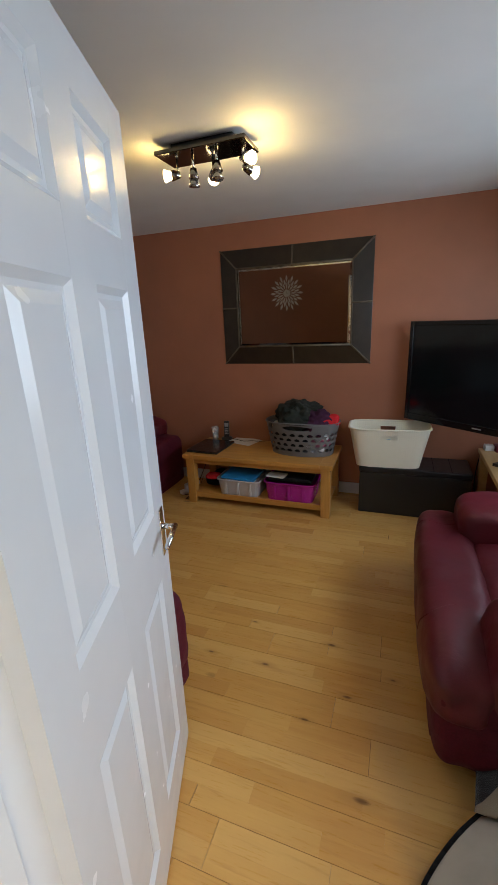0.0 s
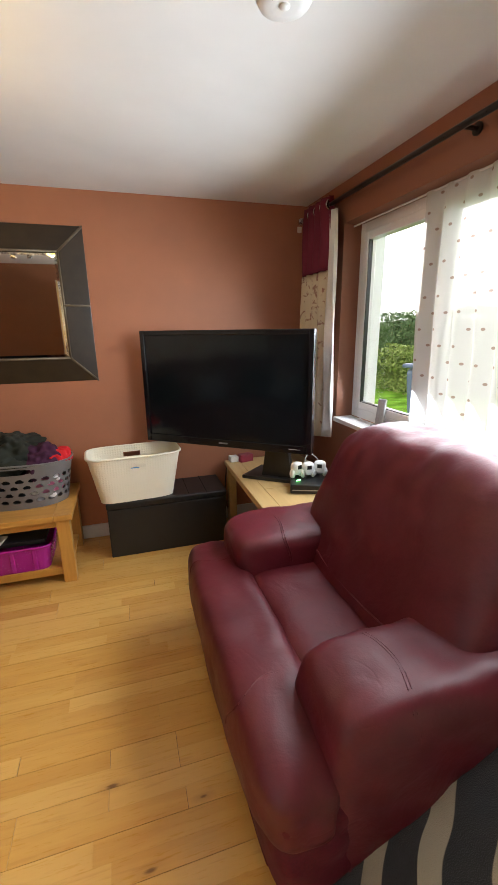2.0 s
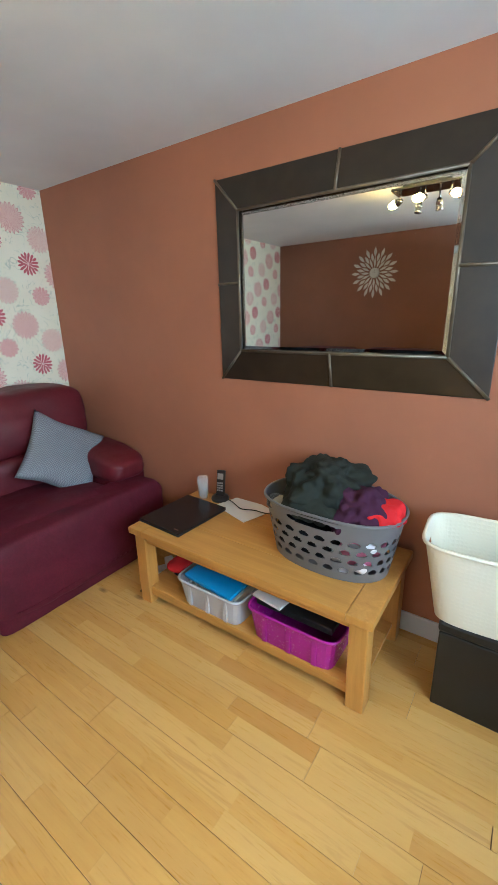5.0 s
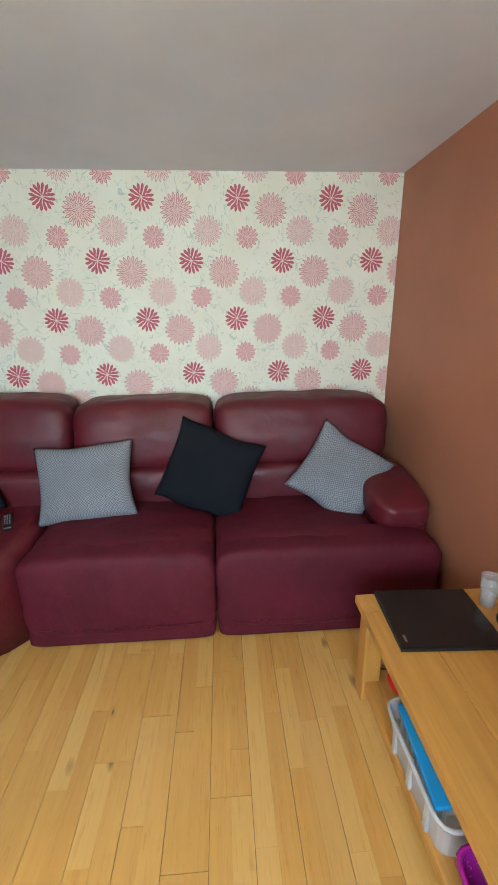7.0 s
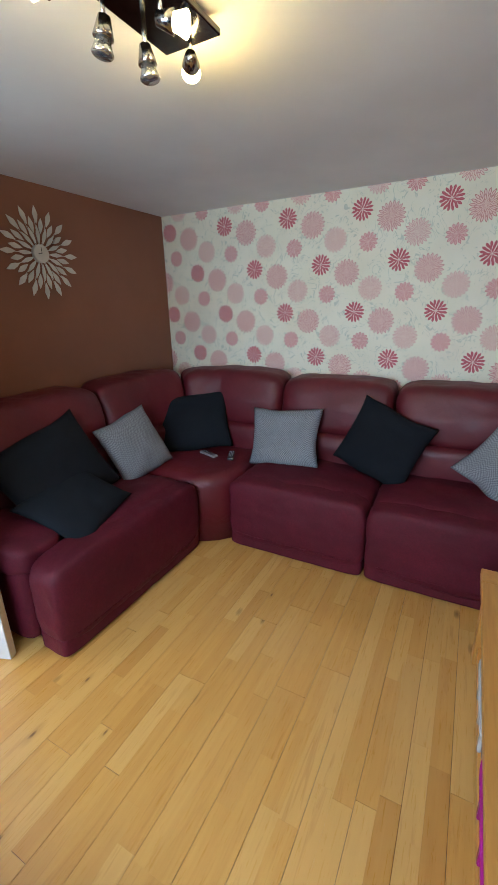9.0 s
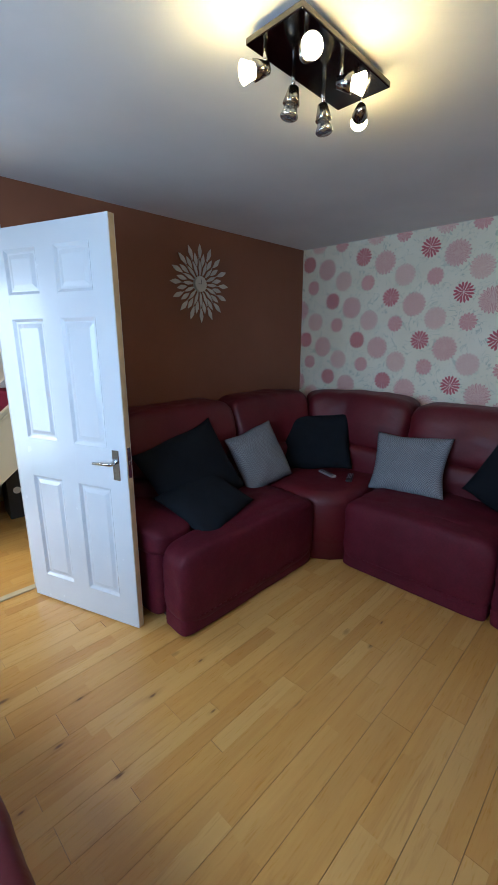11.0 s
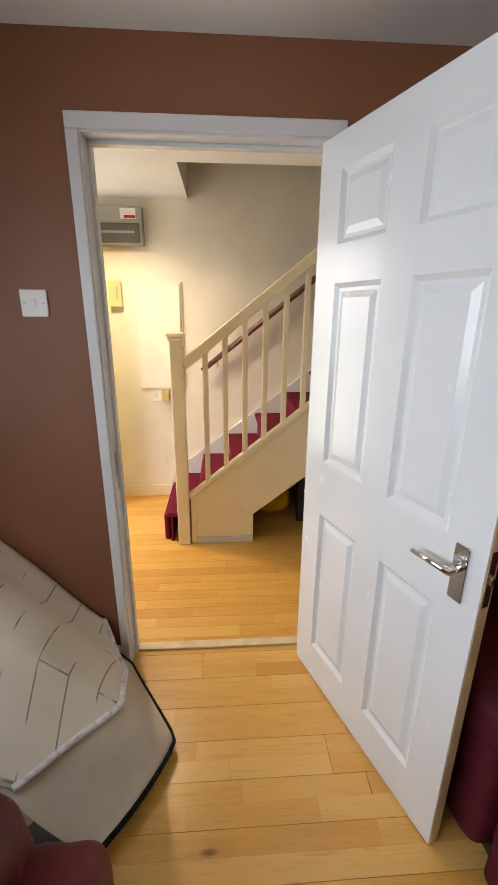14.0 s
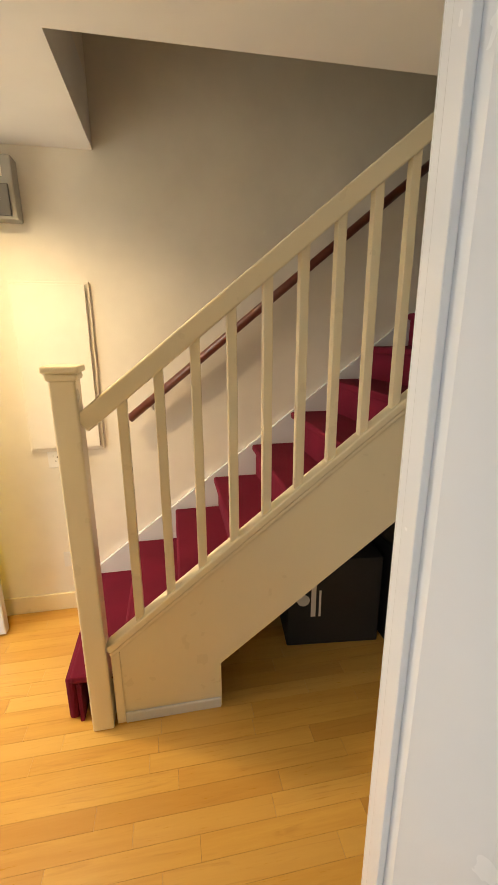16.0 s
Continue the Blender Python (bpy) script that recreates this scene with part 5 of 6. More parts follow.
tv = thing("television", "large black flat-screen television, switched off, set askew", "television", pose(0.7435, 2.975, 0, 0, 0, -37.7))
part("bezel", boxes(((-0.565, -0.006, 0.720), (-0.535, 0.055, 1.440)), ((0.535, -0.006, 0.720), (0.565, 0.055, 1.440)), ((-0.535, -0.006, 1.410), (0.535, 0.055, 1.440)), ((-0.535, -0.006, 0.720), (0.535, 0.055, 0.770)), bevel=0.004), plain("gloss_black", (0.009, 0.009, 0.010), 0.12), tv, "glossy black bezel")
part("screen", boxes(((-0.536, 0.004, 0.769), (0.536, 0.02, 1.411))), M_SCREEN, tv, "dark glass screen")
part("back_shell", boxes(((-0.50, 0.055, 0.78), (0.50, 0.105, 1.38)), bevel=0.02), M_BLACK, tv)
part("neck", prism([(0.22, 0.515), (0.42, 0.515), (0.38, 0.80), (0.26, 0.80)], 0.105, 0.16, "Y"), M_BLACK, tv)
b = prism([(0.10, 0.06), (0.52, 0.06), (0.47, 0.30), (0.15, 0.30)], 0.5015, 0.522, "Z")
part("stand_base", b, M_BLACK, tv, "glossy black foot")
part("badge", boxes(((-0.03, -0.0075, 0.742), (0.03, -0.0055, 0.750))), M_SILVERP, tv)
part("power_light", boxes(((0.43, -0.0075, 0.744), (0.50, -0.0055, 0.748))), M_SILVERP, tv)

cn = thing("games_console", "flat black console box on the bench", "console", pose(1.23, 2.70, 0.5015, 0, 0, -22))
part("case", boxes(((-0.13, -0.15, 0.0), (0.13, 0.13, 0.055)), bevel=0.006), M_BLACK, cn)
part("front_strip", boxes(((-0.12, -0.1515, 0.020), (0.12, -0.1495, 0.026))), M_SILVERP, cn)
pads = []
for x, y, rz in ((1.14, 2.725, 20), (1.205, 2.70, -6), (1.285, 2.70, -30)):
    pd = thing("game_controller", "white wireless game controller standing on the console", "controller", pose(x, y, 0.560, 0, 0, rz), "controllers on the console")
    part("body", softs((-0.042, -0.028, 0.012), (0.042, 0.028, 0.095), power=2.8, n=10, shape=lambda x2, y2, z2: (x2 * (0.86 + 0.14 * z2), y2, z2)), M_WPLASTIC, pd, smooth=True)
    for sx in (-1, 1):
        part("grip", softs((sx * 0.032 - 0.016, -0.020, -0.004), (sx * 0.032 + 0.016, 0.020, 0.055), power=2.2, n=8), M_WPLASTIC, pd, smooth=True)
    part("front_plate", boxes(((-0.014, -0.031, 0.055), (0.014, -0.027, 0.080)), bevel=0.002), M_BLACK, pd)
led = tagged(link("charging_light", boxes(((-0.016, -0.003, 0.0), (0.016, 0.003, 0.006))), M_GREENLED), "small green charging light glowing on the dock", "light")
led.matrix_world = pose(1.125, 2.66, 0.5575, 0, 0, 10)
spk = thing("speaker", "small black loudspeaker box standing on the bench", "speaker", pose(1.365, 2.56, 0.5015, 0, 0, -28))
part("cabinet", boxes(((-0.045, -0.075, 0.0), (0.045, 0.075, 0.185)), bevel=0.004), M_BLACK, spk)
part("grille", boxes(((-0.040, -0.0775, 0.012), (0.040, -0.0745, 0.172)), bevel=0.002), M_BLACKCLOTH, spk)
rb = tagged(link("red_box", boxes(((-0.05, -0.03, 0.0), (0.05, 0.03, 0.055)), bevel=0.003), plain("red_card", (0.25, 0.02, 0.04), 0.4)), "small dark red box on the bench", "box")
rb.matrix_world = pose(0.98, 3.30, 0.5015, 0, 0, 12)
wb2 = tagged(link("white_box", boxes(((-0.03, -0.03, 0.0), (0.03, 0.03, 0.04)), bevel=0.003), M_WPLASTIC), "small white box beside the red box", "box")
wb2.matrix_world = pose(0.895, 3.32, 0.5015, 0, 0, 5)
cable("charger_cable", "white cable curving behind the controllers", [(1.22, 2.78, 0.56), (1.24, 2.84, 0.66), (1.30, 2.84, 0.68), (1.34, 2.78, 0.60), (1.36, 2.74, 0.503)], 0.003, M_WPLASTIC)
cable("bench_cable", "dark cables hanging behind the bench leg", [(0.86, 3.39, 0.45), (0.82, 3.37, 0.25), (0.85, 3.34, 0.006), (0.95, 3.30, 0.004), (1.10, 3.36, 0.004)], 0.004)
cordless_phone("silver cordless telephone on the window board", 1.545, 2.50, 0.8805, -60, M_SILVERP)
cable("phone_lead", "thin black lead hanging over the window board", [(1.50, 2.46, 0.886), (1.475, 2.60, 0.888), (1.462, 2.62, 0.80), (1.465, 2.64, 0.62), (1.45, 2.66, 0.50)], 0.0025)
lv = tagged(link("thermostat_knob", boxes(((-0.016, -0.012, -0.02), (0.016, 0.0, 0.02)), bevel=0.008), M_WPLASTIC), "small white sensor knob high on the wall", "sensor")
lv.matrix_world = pose(1.435, Y1 - 0.0005, 2.10)


# ---- ceiling fittings ----
def smoke_alarm(label, x, y, z):
    ob = thing("smoke_alarm", label, "smoke alarm", pose(x, y, z, 180, 0, 40) @ Matrix.Diagonal((1.17, 1.17, 1.0, 1)), "smoke alarms")
    b = bmesh.new()
    lathe(b, [(0.062, 0.0), (0.064, 0.020), (0.060, 0.024)], 40)
    part("base", b, M_WPLASTIC, ob, smooth=True)
    b = bmesh.new()
    lathe(b, [(0.052, 0.024), (0.052, 0.031)], 40)
    part("vent_gap", b, M_BLACK, ob, "dark vent gap", True)
    b = bmesh.new()
    lathe(b, [(0.060, 0.029), (0.061, 0.036), (0.054, 0.050), (0.030, 0.054), (0.0, 0.055)], 40)
    part("cover", b, M_WPLASTIC, ob, smooth=True)
    for i in range(20):
        a = 2 * math.pi * i / 20
        bb = boxes(((0.050, -0.0035, 0.0235), (0.0595, 0.0035, 0.0315)))
        bb.transform(pose(0, 0, 0, 0, 0, math.degrees(a)))
        part("vent_rib", bb, M_WPLASTIC, ob)
    b = bmesh.new()
    lathe(b, [(0.012, 0.053), (0.011, 0.057), (0.0, 0.057)], 20)
    part("test_button", b, M_WPLASTIC, ob, smooth=True)
    part("label_bars", boxes(((-0.040, -0.012, 0.0515), (-0.030, 0.002, 0.0535)), ((-0.028, -0.014, 0.0525), (-0.024, 0.0, 0.0540))), M_SILVERP, ob, "grey printed bars")


smoke_alarm("round white smoke alarm on the living room ceiling", 0.632, 1.692, H)
smoke_alarm("round white smoke alarm on the hall ceiling", 0.477, -0.381, H - 0.012)


def spot_fitting():
    ob = thing("ceiling_spotlights", "black chrome ceiling plate with six adjustable spotlights, most of them lit", "ceiling light")
    part("plate", boxes(((-0.825, 1.835, 2.205), (-0.400, 2.015, 2.222)), bevel=0.003), M_DARKCHROME, ob, "polished black plate")
    part("box", boxes(((-0.76, 1.87, 2.222), (-0.465, 1.98, H)), bevel=0.004), M_DARKCHROME, ob)
    heads = (((-0.425, 1.88), (0.80, -0.50, -0.25), True, 0.050), ((-0.455, 1.985), (0.60, 0.75, -0.25), True, 0.050), ((-0.61, 1.985), (-0.40, 0.88, -0.20), True, 0.050),
             ((-0.545, 1.875), (0.10, -0.15, -1.0), False, 0.055), ((-0.665, 1.89), (-0.05, 0.10, -1.0), False, 0.060), ((-0.775, 1.95), (-0.80, -0.55, -0.12), True, 0.045))
    for (x, y), d, lit, drop in heads:
        b = bmesh.new()
        tube(b, (x, y, 2.206), (x, y, 2.200 - drop), 0.0055, n=10)
        part("stem", b, M_CHROME, ob, "thin chrome stem", True)
        q = Vector(d).normalized()
        o = Vector((x, y, 2.200 - drop))
        rot = Matrix.Translation(o) @ q.to_track_quat("Z", "Y").to_matrix().to_4x4()
        b = bmesh.new()
        lathe(b, [(0.0, -0.012), (0.014, -0.010), (0.018, 0.006), (0.024, 0.030), (0.021, 0.032)], 20, rot)
        head = part("head", b, M_LAMPHEAD, ob, "chrome spotlight head", True)
        b = bmesh.new()
        lathe(b, [(0.016, 0.028), (0.021, 0.046), (0.026, 0.060), (0.022, 0.064), (0.0, 0.066)], 20, rot)
        part("bulb", b, M_BULB if lit else M_DEADBULB, head, "glowing bulb" if lit else "unlit reflector bulb", True)
        if lit:
            p = o + q * 0.085
            lamp("spot_bulb_light", "POINT", Matrix.Translation(p), SPOT_W, (1.0, 0.66, 0.20), radius=0.022)


spot_fitting()

# ---- wall pieces ----
sb = thing("sunburst_clock", "silver leaf sunburst wall clock", "wall clock", pose(-1.475, Y0, 1.862))
for ring, (cnt, r0, r1, wd, yy, off) in enumerate(((16, 0.055, 0.155, 0.020, 0.016, 0.0), (16, 0.115, 0.205, 0.025, 0.010, 0.5), (16, 0.165, 0.262, 0.027, 0.018, 0.0))):
    for i in range(cnt):
        a = 2 * math.pi * (i + off) / cnt
        rm = r0 + (r1 - r0) * 0.55
        pts = [(r0, 0), ((r0 + rm) / 2, wd * 0.42), (rm, wd * 0.62), ((rm + r1) / 2, wd * 0.36), (r1, 0), ((rm + r1) / 2, -wd * 0.36), (rm, -wd * 0.62), ((r0 + rm) / 2, -wd * 0.42)]
        b = prism([(p * math.cos(a) - q * math.sin(a), p * math.sin(a) + q * math.cos(a)) for p, q in pts], yy, yy + 0.004, "Y")
        part("leaf", b, M_LEAF, sb)
b = bmesh.new()
lathe(b, [(0.052, 0.0), (0.052, 0.024), (0.046, 0.027), (0.0, 0.027)], 36, pose(0, 0, 0, -90, 0, 0))
face = part("face", b, plain("clock_face", (0.62, 0.58, 0.50), 0.5), sb, "pale round dial", True)
part("clock_hand", boxes(((-0.0015, 0.0275, 0.0), (0.0015, 0.0285, 0.035)), ((0.0, 0.0275, -0.0015), (0.024, 0.0285, 0.0015))), M_BLACK, face, "thin black pointers")
for i in range(16):
    a = 2 * math.pi * i / 16
    b = bmesh.new()
    tube(b, (0.045 * math.cos(a), 0.008, 0.045 * math.sin(a)), (0.20 * math.cos(a), 0.008, 0.20 * math.sin(a)), 0.0015, n=6)
    part("spoke", b, M_LEAF, sb)


def wall_plate(name, label, cat, m, w, h, kind):
    ob = thing(name, label, cat, m)
    part("plate", boxes(((-w / 2, 0, -h / 2), (w / 2, 0.008, h / 2)), bevel=0.003), M_WPLASTIC, ob)
    if kind == "switch":
        part("rocker", boxes(((-0.008, 0.0075, -0.013), (0.008, 0.0115, 0.013)), bevel=0.002), M_WPLASTIC, ob)
        for x in (-0.030, 0.030):
            part("screw", boxes(((x - 0.002, 0.0075, -0.002), (x + 0.002, 0.0086, 0.002))), M_SILVERP, ob)
    elif kind == "socket":
        for x in ((-w / 4, w / 4) if w > 0.1 else (0,)):
            part("pin_holes", boxes(((x - 0.003, 0.0076, 0.008), (x + 0.003, 0.0084, 0.016)), ((x - 0.013, 0.0076, -0.010), (x - 0.006, 0.0084, -0.006)), ((x + 0.006, 0.0076, -0.010), (x + 0.013, 0.0084, -0.006))), M_BLACK, ob)
            part("rocker", boxes(((x + 0.016, 0.0075, 0.010), (x + 0.026, 0.0105, 0.026)), bevel=0.001), M_WPLASTIC, ob)


wall_plate("light_switch", "square white light switch on the door wall", "light switch", pose(0.776, Y0 + 0.0005, 1.515), 0.086, 0.086, "switch")
wall_plate("wall_socket", "white double wall socket low on the door wall", "socket", pose(1.00, Y0 + 0.0005, 0.455), 0.146, 0.086, "socket")
wall_plate("hall_socket", "white wall socket under the hall cupboard door", "socket", pose(0.685, HY0 + 0.0005, 0.862), 0.090, 0.086, "socket")
wall_plate("hall_plate", "white blank plate near the hall skirting", "socket", pose(0.675, HY0 + 0.0005, 0.300), 0.086, 0.086, "")
tm = tagged(link("timer_plug", boxes(((0.580, HY0 + 0.001, 0.825), (0.638, HY0 + 0.045, 0.905)), bevel=0.006), plain("aged_ivory_plastic", (0.60, 0.47, 0.20), 0.4)), "yellowed plastic timer plug beside the socket", "plug")


# ---- folded rug by the armchair ----
def rug_height(x, y):
    """The heap rises steeply from its edge towards the wall and the window, and falls away towards the chair."""
    d = max(0.0, x - free_edge(y))
    a = 1.12 - 0.72 * max(0.0, min(1.0, (y - 0.50) / 0.48)) ** 1.1
    h = a * d
    return 0.045 + h / (1 + (h / 1.05) ** 4) ** 0.25


def free_edge(y):
    """The folded corner points into the room; its edge runs back to the wall and to the chair."""
    return 0.345 + (0.66 * (0.69 - y) if y < 0.69 else 0.30 * (y - 0.69) + 0.9 * (y - 0.69) ** 2)


def rounded_sheet(x0, x1, y0, y1, corner, zf, seed, lift):
    def fn(u, v):
        y = y0 + (y1 - y0) * v
        xe = free_edge(y) + x0
        x = xe + (x1 - xe) * u + corner * max(0.0, y - 0.50) * (1 - u)
        return (x, y, max(0.006, zf(x, y) + lift + 0.012 * noise.noise(Vector((x * 6 + seed, y * 6, 0)))))
    return fn


rug = thing("zebra_rug", "zebra-striped rug folded up on itself, beige backing outward", "rug")
fold = rounded_sheet(0.0, 1.15, 0.36, 1.035, 0.0, rug_height, 1.0, 0.012)
part("backing", sheet(fold, 48, 32, 0.010), M_BEIGE, rug, "beige woven backing", True)
b = bmesh.new()
loop = [fold(0.45 - 0.03 * i, 1.0) for i in range(15)] + [fold(0.0, 1 - i / 20) for i in range(21)] + [fold(0.03 * i, 0.0) for i in range(10)]
for p, q in zip(loop, loop[1:]):
    tube(b, (p[0], p[1], p[2] - 0.006), (q[0], q[1], q[2] - 0.006), 0.010, n=8)
part("binding", b, M_BIND, rug, "black bound edge", True)
rim = [fold(0.0, 1 - i / 24) for i in range(25)]
part("under_fold", sheet(lambda u, v: (rim[round(u * 24)][0] + 0.012 + 0.05 * v, rim[round(u * 24)][1], max(0.002, (rim[round(u * 24)][2] - 0.012) * (1 - v))), 24, 6, 0.006), M_BIND, rug, "dark underside of the fold", True)


def pile_at(u, v):
    x = 0.540 + 0.75 * u
    foot, head = 1.03 - 0.12 * min(1.0, u * 2.2), 1.165
    crest = 0.030 + 0.40 * u ** 0.65
    low = rug_height(x, foot) + 0.016
    return (x + 0.02 * v, foot + (head - foot) * v ** 1.3, low + (max(crest, low + 0.01) - low) * math.sin(v * math.pi / 2) + 0.008 * noise.noise(Vector((u * 5, v * 4, 3))))


part("pile_layer", sheet(pile_at, 40, 20, 0.012), M_ZEBRA, rug, "black and cream zebra pile", True)
th = thing("cream_throw", "cream fleece throw with thin dark lines laid over the rug", "throw")
lie = rounded_sheet(0.075, 1.16, 0.305, 0.93, 0.50, lambda x, y: rug_height(x, max(y, 0.42)), 9.0, 0.036)
tb = sheet(lie, 44, 30, 0.016)
uv = tb.loops.layers.uv.new("UVMap")
for f in tb.faces:
    for l in f.loops:
        l[uv].uv = (l.vert.co.y, (l.vert.co.x - 0.5) * 1.35)
part("cloth", tb, M_LINED, th, smooth=True)
hem = [lie(0.0, k / 30) for k in range(31)]
b = bmesh.new()
for p, q in zip(hem, hem[1:]):
    tube(b, p, q, 0.011, n=10)
part("hem", b, M_WHITECLOTH, th, "thick turned hem", True)

# ---- hall: stairs ----
RISE, GO, SX = 0.170, 0.2130, 0.521


def stairs():
    st = thing("staircase", "cream painted staircase with square balusters and crimson carpet", "staircase", kind="structure")
    ya, yb = HY0 + 0.024, -0.722
    for k in range(1, 13):
        x = SX - GO * (k - 1)
        z = 0.04 + RISE * k
        zl = z - RISE if k > 1 else 0.0
        b = bmesh.new()
        box(b, (x - GO - 0.012, ya, z - 0.035), (x + 0.022, yb, z), 0.010)
        part("tread", b, M_CARPET, st, "crimson carpeted tread")
        part("riser", boxes(((x - 0.014, ya, zl), (x, yb, z - 0.034))), M_CARPET, st, "crimson carpeted riser")
    b = bmesh.new()
    part("bottom_step", boxes(((SX + 0.004, -1.30, 0.0), (SX + 0.045, -0.735, 0.195)), bevel=0.015), M_CARPET, st, "carpet folded over the lowest step")
    x_end = -2.1
    top = lambda x: 0.341 + 0.794 * (0.375 - x)
    bot = lambda x: 0.200 + 0.775 * (-0.025 - x)
    part("string_panel", prism([(0.378, 0.0), (-0.025, 0.0), (-0.025, 0.200), (x_end, bot(x_end)), (x_end, top(x_end)), (0.378, top(0.378))], -0.722, -0.692, "Y"), M_IVORY, st, "cream painted side panel")
    d = Vector((1, 0, -0.794)).normalized()
    ang = math.degrees(math.atan2(0.794, 1))

    def sloped(xa, xb, zf, w, h, y):
        length = (xa - xb) / math.cos(math.radians(ang))
        b = boxes(((-length / 2, -w / 2, -h / 2), (length / 2, w / 2, h / 2)), bevel=0.006)
        xm = (xa + xb) / 2
        b.transform(pose(xm, y, zf(xm), 0, ang, 0))
        return b

    part("string_cap", sloped(0.385, x_end, lambda x: top(x) + 0.010, 0.062, 0.028, -0.704), M_IVORY, st)
    part("string_moulding", sloped(0.378, x_end, lambda x: top(x) - 0.022, 0.012, 0.018, -0.686), M_IVORY, st)
    part("handrail", sloped(0.388, x_end, lambda x: 1.240 + 0.782 * (0.349 - x), 0.058, 0.062, -0.704), M_IVORY, st, "cream painted handrail")
    part("panel_stile", boxes(((0.345, -0.692, 0.0), (0.378, -0.684, 0.345)), bevel=0.003), M_IVORY, st)
    part("panel_skirting", boxes(((-0.028, -0.692, 0.0), (0.345, -0.680, 0.045)), bevel=0.004), M_GLOSS, st)
    part("panel_end", boxes(((-0.032, -0.722, 0.0), (-0.025, -0.690, 0.205))), M_IVORY, st)
    x = 0.262
    while x > -1.6:
        part("baluster", boxes(((x - 0.016, -0.720, top(x) + 0.012), (x + 0.016, -0.688, 1.222 + 0.782 * (0.349 - x))), bevel=0.003), M_IVORY, st)
        x -= 0.1192
    newel = part("newel_post", boxes(((0.388, -0.743, 0.0), (0.466, -0.665, 1.335)), bevel=0.006), M_IVORY, st, "square cream newel post")
    part("newel_cap", boxes(((0.380, -0.751, 1.333), (0.474, -0.657, 1.355)), ((0.372, -0.759, 1.355), (0.482, -0.649, 1.378)), bevel=0.007), M_IVORY, newel)
    part("wall_string", prism([(0.60, 0.0), (0.60, 0.10), (0.56, 0.235), (x_end, 0.235 + 0.758 * (0.56 - x_end)), (x_end, 0.0 + 0.758 * (0.56 - x_end)), (0.40, 0.0)], HY0, HY0 + 0.022, "Y"), M_GLOSS, st, "white painted wall string")


stairs()
hr = thing("wall_handrail", "dark red mahogany handrail on brackets along the stair wall", "handrail")
b = bmesh.new()
tube(b, (0.315, -1.405, 1.065), (-2.0, -1.405, 1.065 + 0.794 * 2.315), 0.021, n=18)
part("rail", b, M_RAIL, hr, smooth=True)
for x in (0.20, -0.75, -1.6):
    z = 1.065 + 0.794 * (0.315 - x)
    b = bmesh.new()
    tube(b, (x, HY0, z - 0.055), (x, -1.415, z - 0.05), 0.006)
    tube(b, (x, -1.415, z - 0.05), (x, -1.405, z - 0.015), 0.006)
    part("bracket", b, M_WPLASTIC, hr)

# hall fittings
fb = thing("fuse_box", "grey metal fuse box with a smoked cover high on the wall", "fuse box", pose(0.872, HY0 + 0.0005, 2.055))
part("case", boxes(((-0.175, 0, -0.120), (0.175, 0.075, 0.120)), bevel=0.006), M_GREYBOX, fb)
part("cover", boxes(((-0.155, 0.0745, -0.108), (0.150, 0.088, 0.012)), bevel=0.004), M_SMOKED, fb, "dark see-through flap")
for i in range(14):
    part("breaker", boxes(((-0.12 + i * 0.018, 0.0875, -0.050), (-0.106 + i * 0.018, 0.0895, -0.035))), M_GREYBOX, fb)
part("warning_label", boxes(((-0.135, 0.0745, 0.040), (-0.030, 0.0765, 0.105))), M_PAPERW, fb, "white printed label")
part("red_bar", boxes(((-0.130, 0.0765, 0.045), (-0.055, 0.0772, 0.062))), M_RED, fb, "red bar on the label")
part("screw", boxes(((0.145, 0.0745, 0.085), (0.155, 0.0775, 0.095)), bevel=0.002), M_BLACK, fb)
mp = thing("meter_cupboard_door", "flush cream painted cupboard door on the hall wall", "cupboard")
part("frame", boxes(((0.452, HY0, 0.905), (0.800, HY0 + 0.012, 1.702)), bevel=0.003), M_CREAM, mp)
part("door", boxes(((0.470, HY0 + 0.012, 0.925), (0.790, HY0 + 0.026, 1.690)), bevel=0.003), M_CREAM, mp, "flat painted panel")
ic = thing("door_chime", "yellowed white door chime box on the wall", "door chime", pose(0.930, HY0 + 0.0005, 1.615))
part("case", boxes(((-0.045, 0, -0.090), (0.045, 0.040, 0.090)), bevel=0.005), plain("yellowed_plastic", (0.66, 0.58, 0.30), 0.4), ic)
part("slot", boxes(((-0.020, 0.0395, -0.04), (-0.010, 0.0415, 0.05))), M_SILVERP, ic)

gd = thing("glazed_front_door", "white framed glazed front door standing open, amber glass", "door", kind="structure")
ga, gb = -1.335, -1.290
for lo, hi in (((0.985, 0.012), (1.062, 2.012)), ((1.640, 0.012), (1.716, 2.012)), ((1.062, 1.918), (1.640, 2.012)), ((1.062, 0.012), (1.640, 0.195))):
    part("rail", boxes(((lo[0], ga, lo[1]), (hi[0], gb, hi[1])), bevel=0.004), M_GLOSS, gd)
gp = part("pane", boxes(((1.058, -1.316, 0.19), (1.644, -1.310, 1.922))), M_AMBER, gd, "amber tinted glass")
part("lock_plate", boxes(((0.990, -1.290, 1.015), (1.050, -1.282, 1.105)), bevel=0.002), M_CHROME, gd, "chrome lock plate")
b = bmesh.new()
tube(b, (1.018, -1.285, 1.06), (1.018, -1.262, 1.06), 0.015)
part("latch_knob", b, M_CHROME, gd, "chrome latch knob", True)
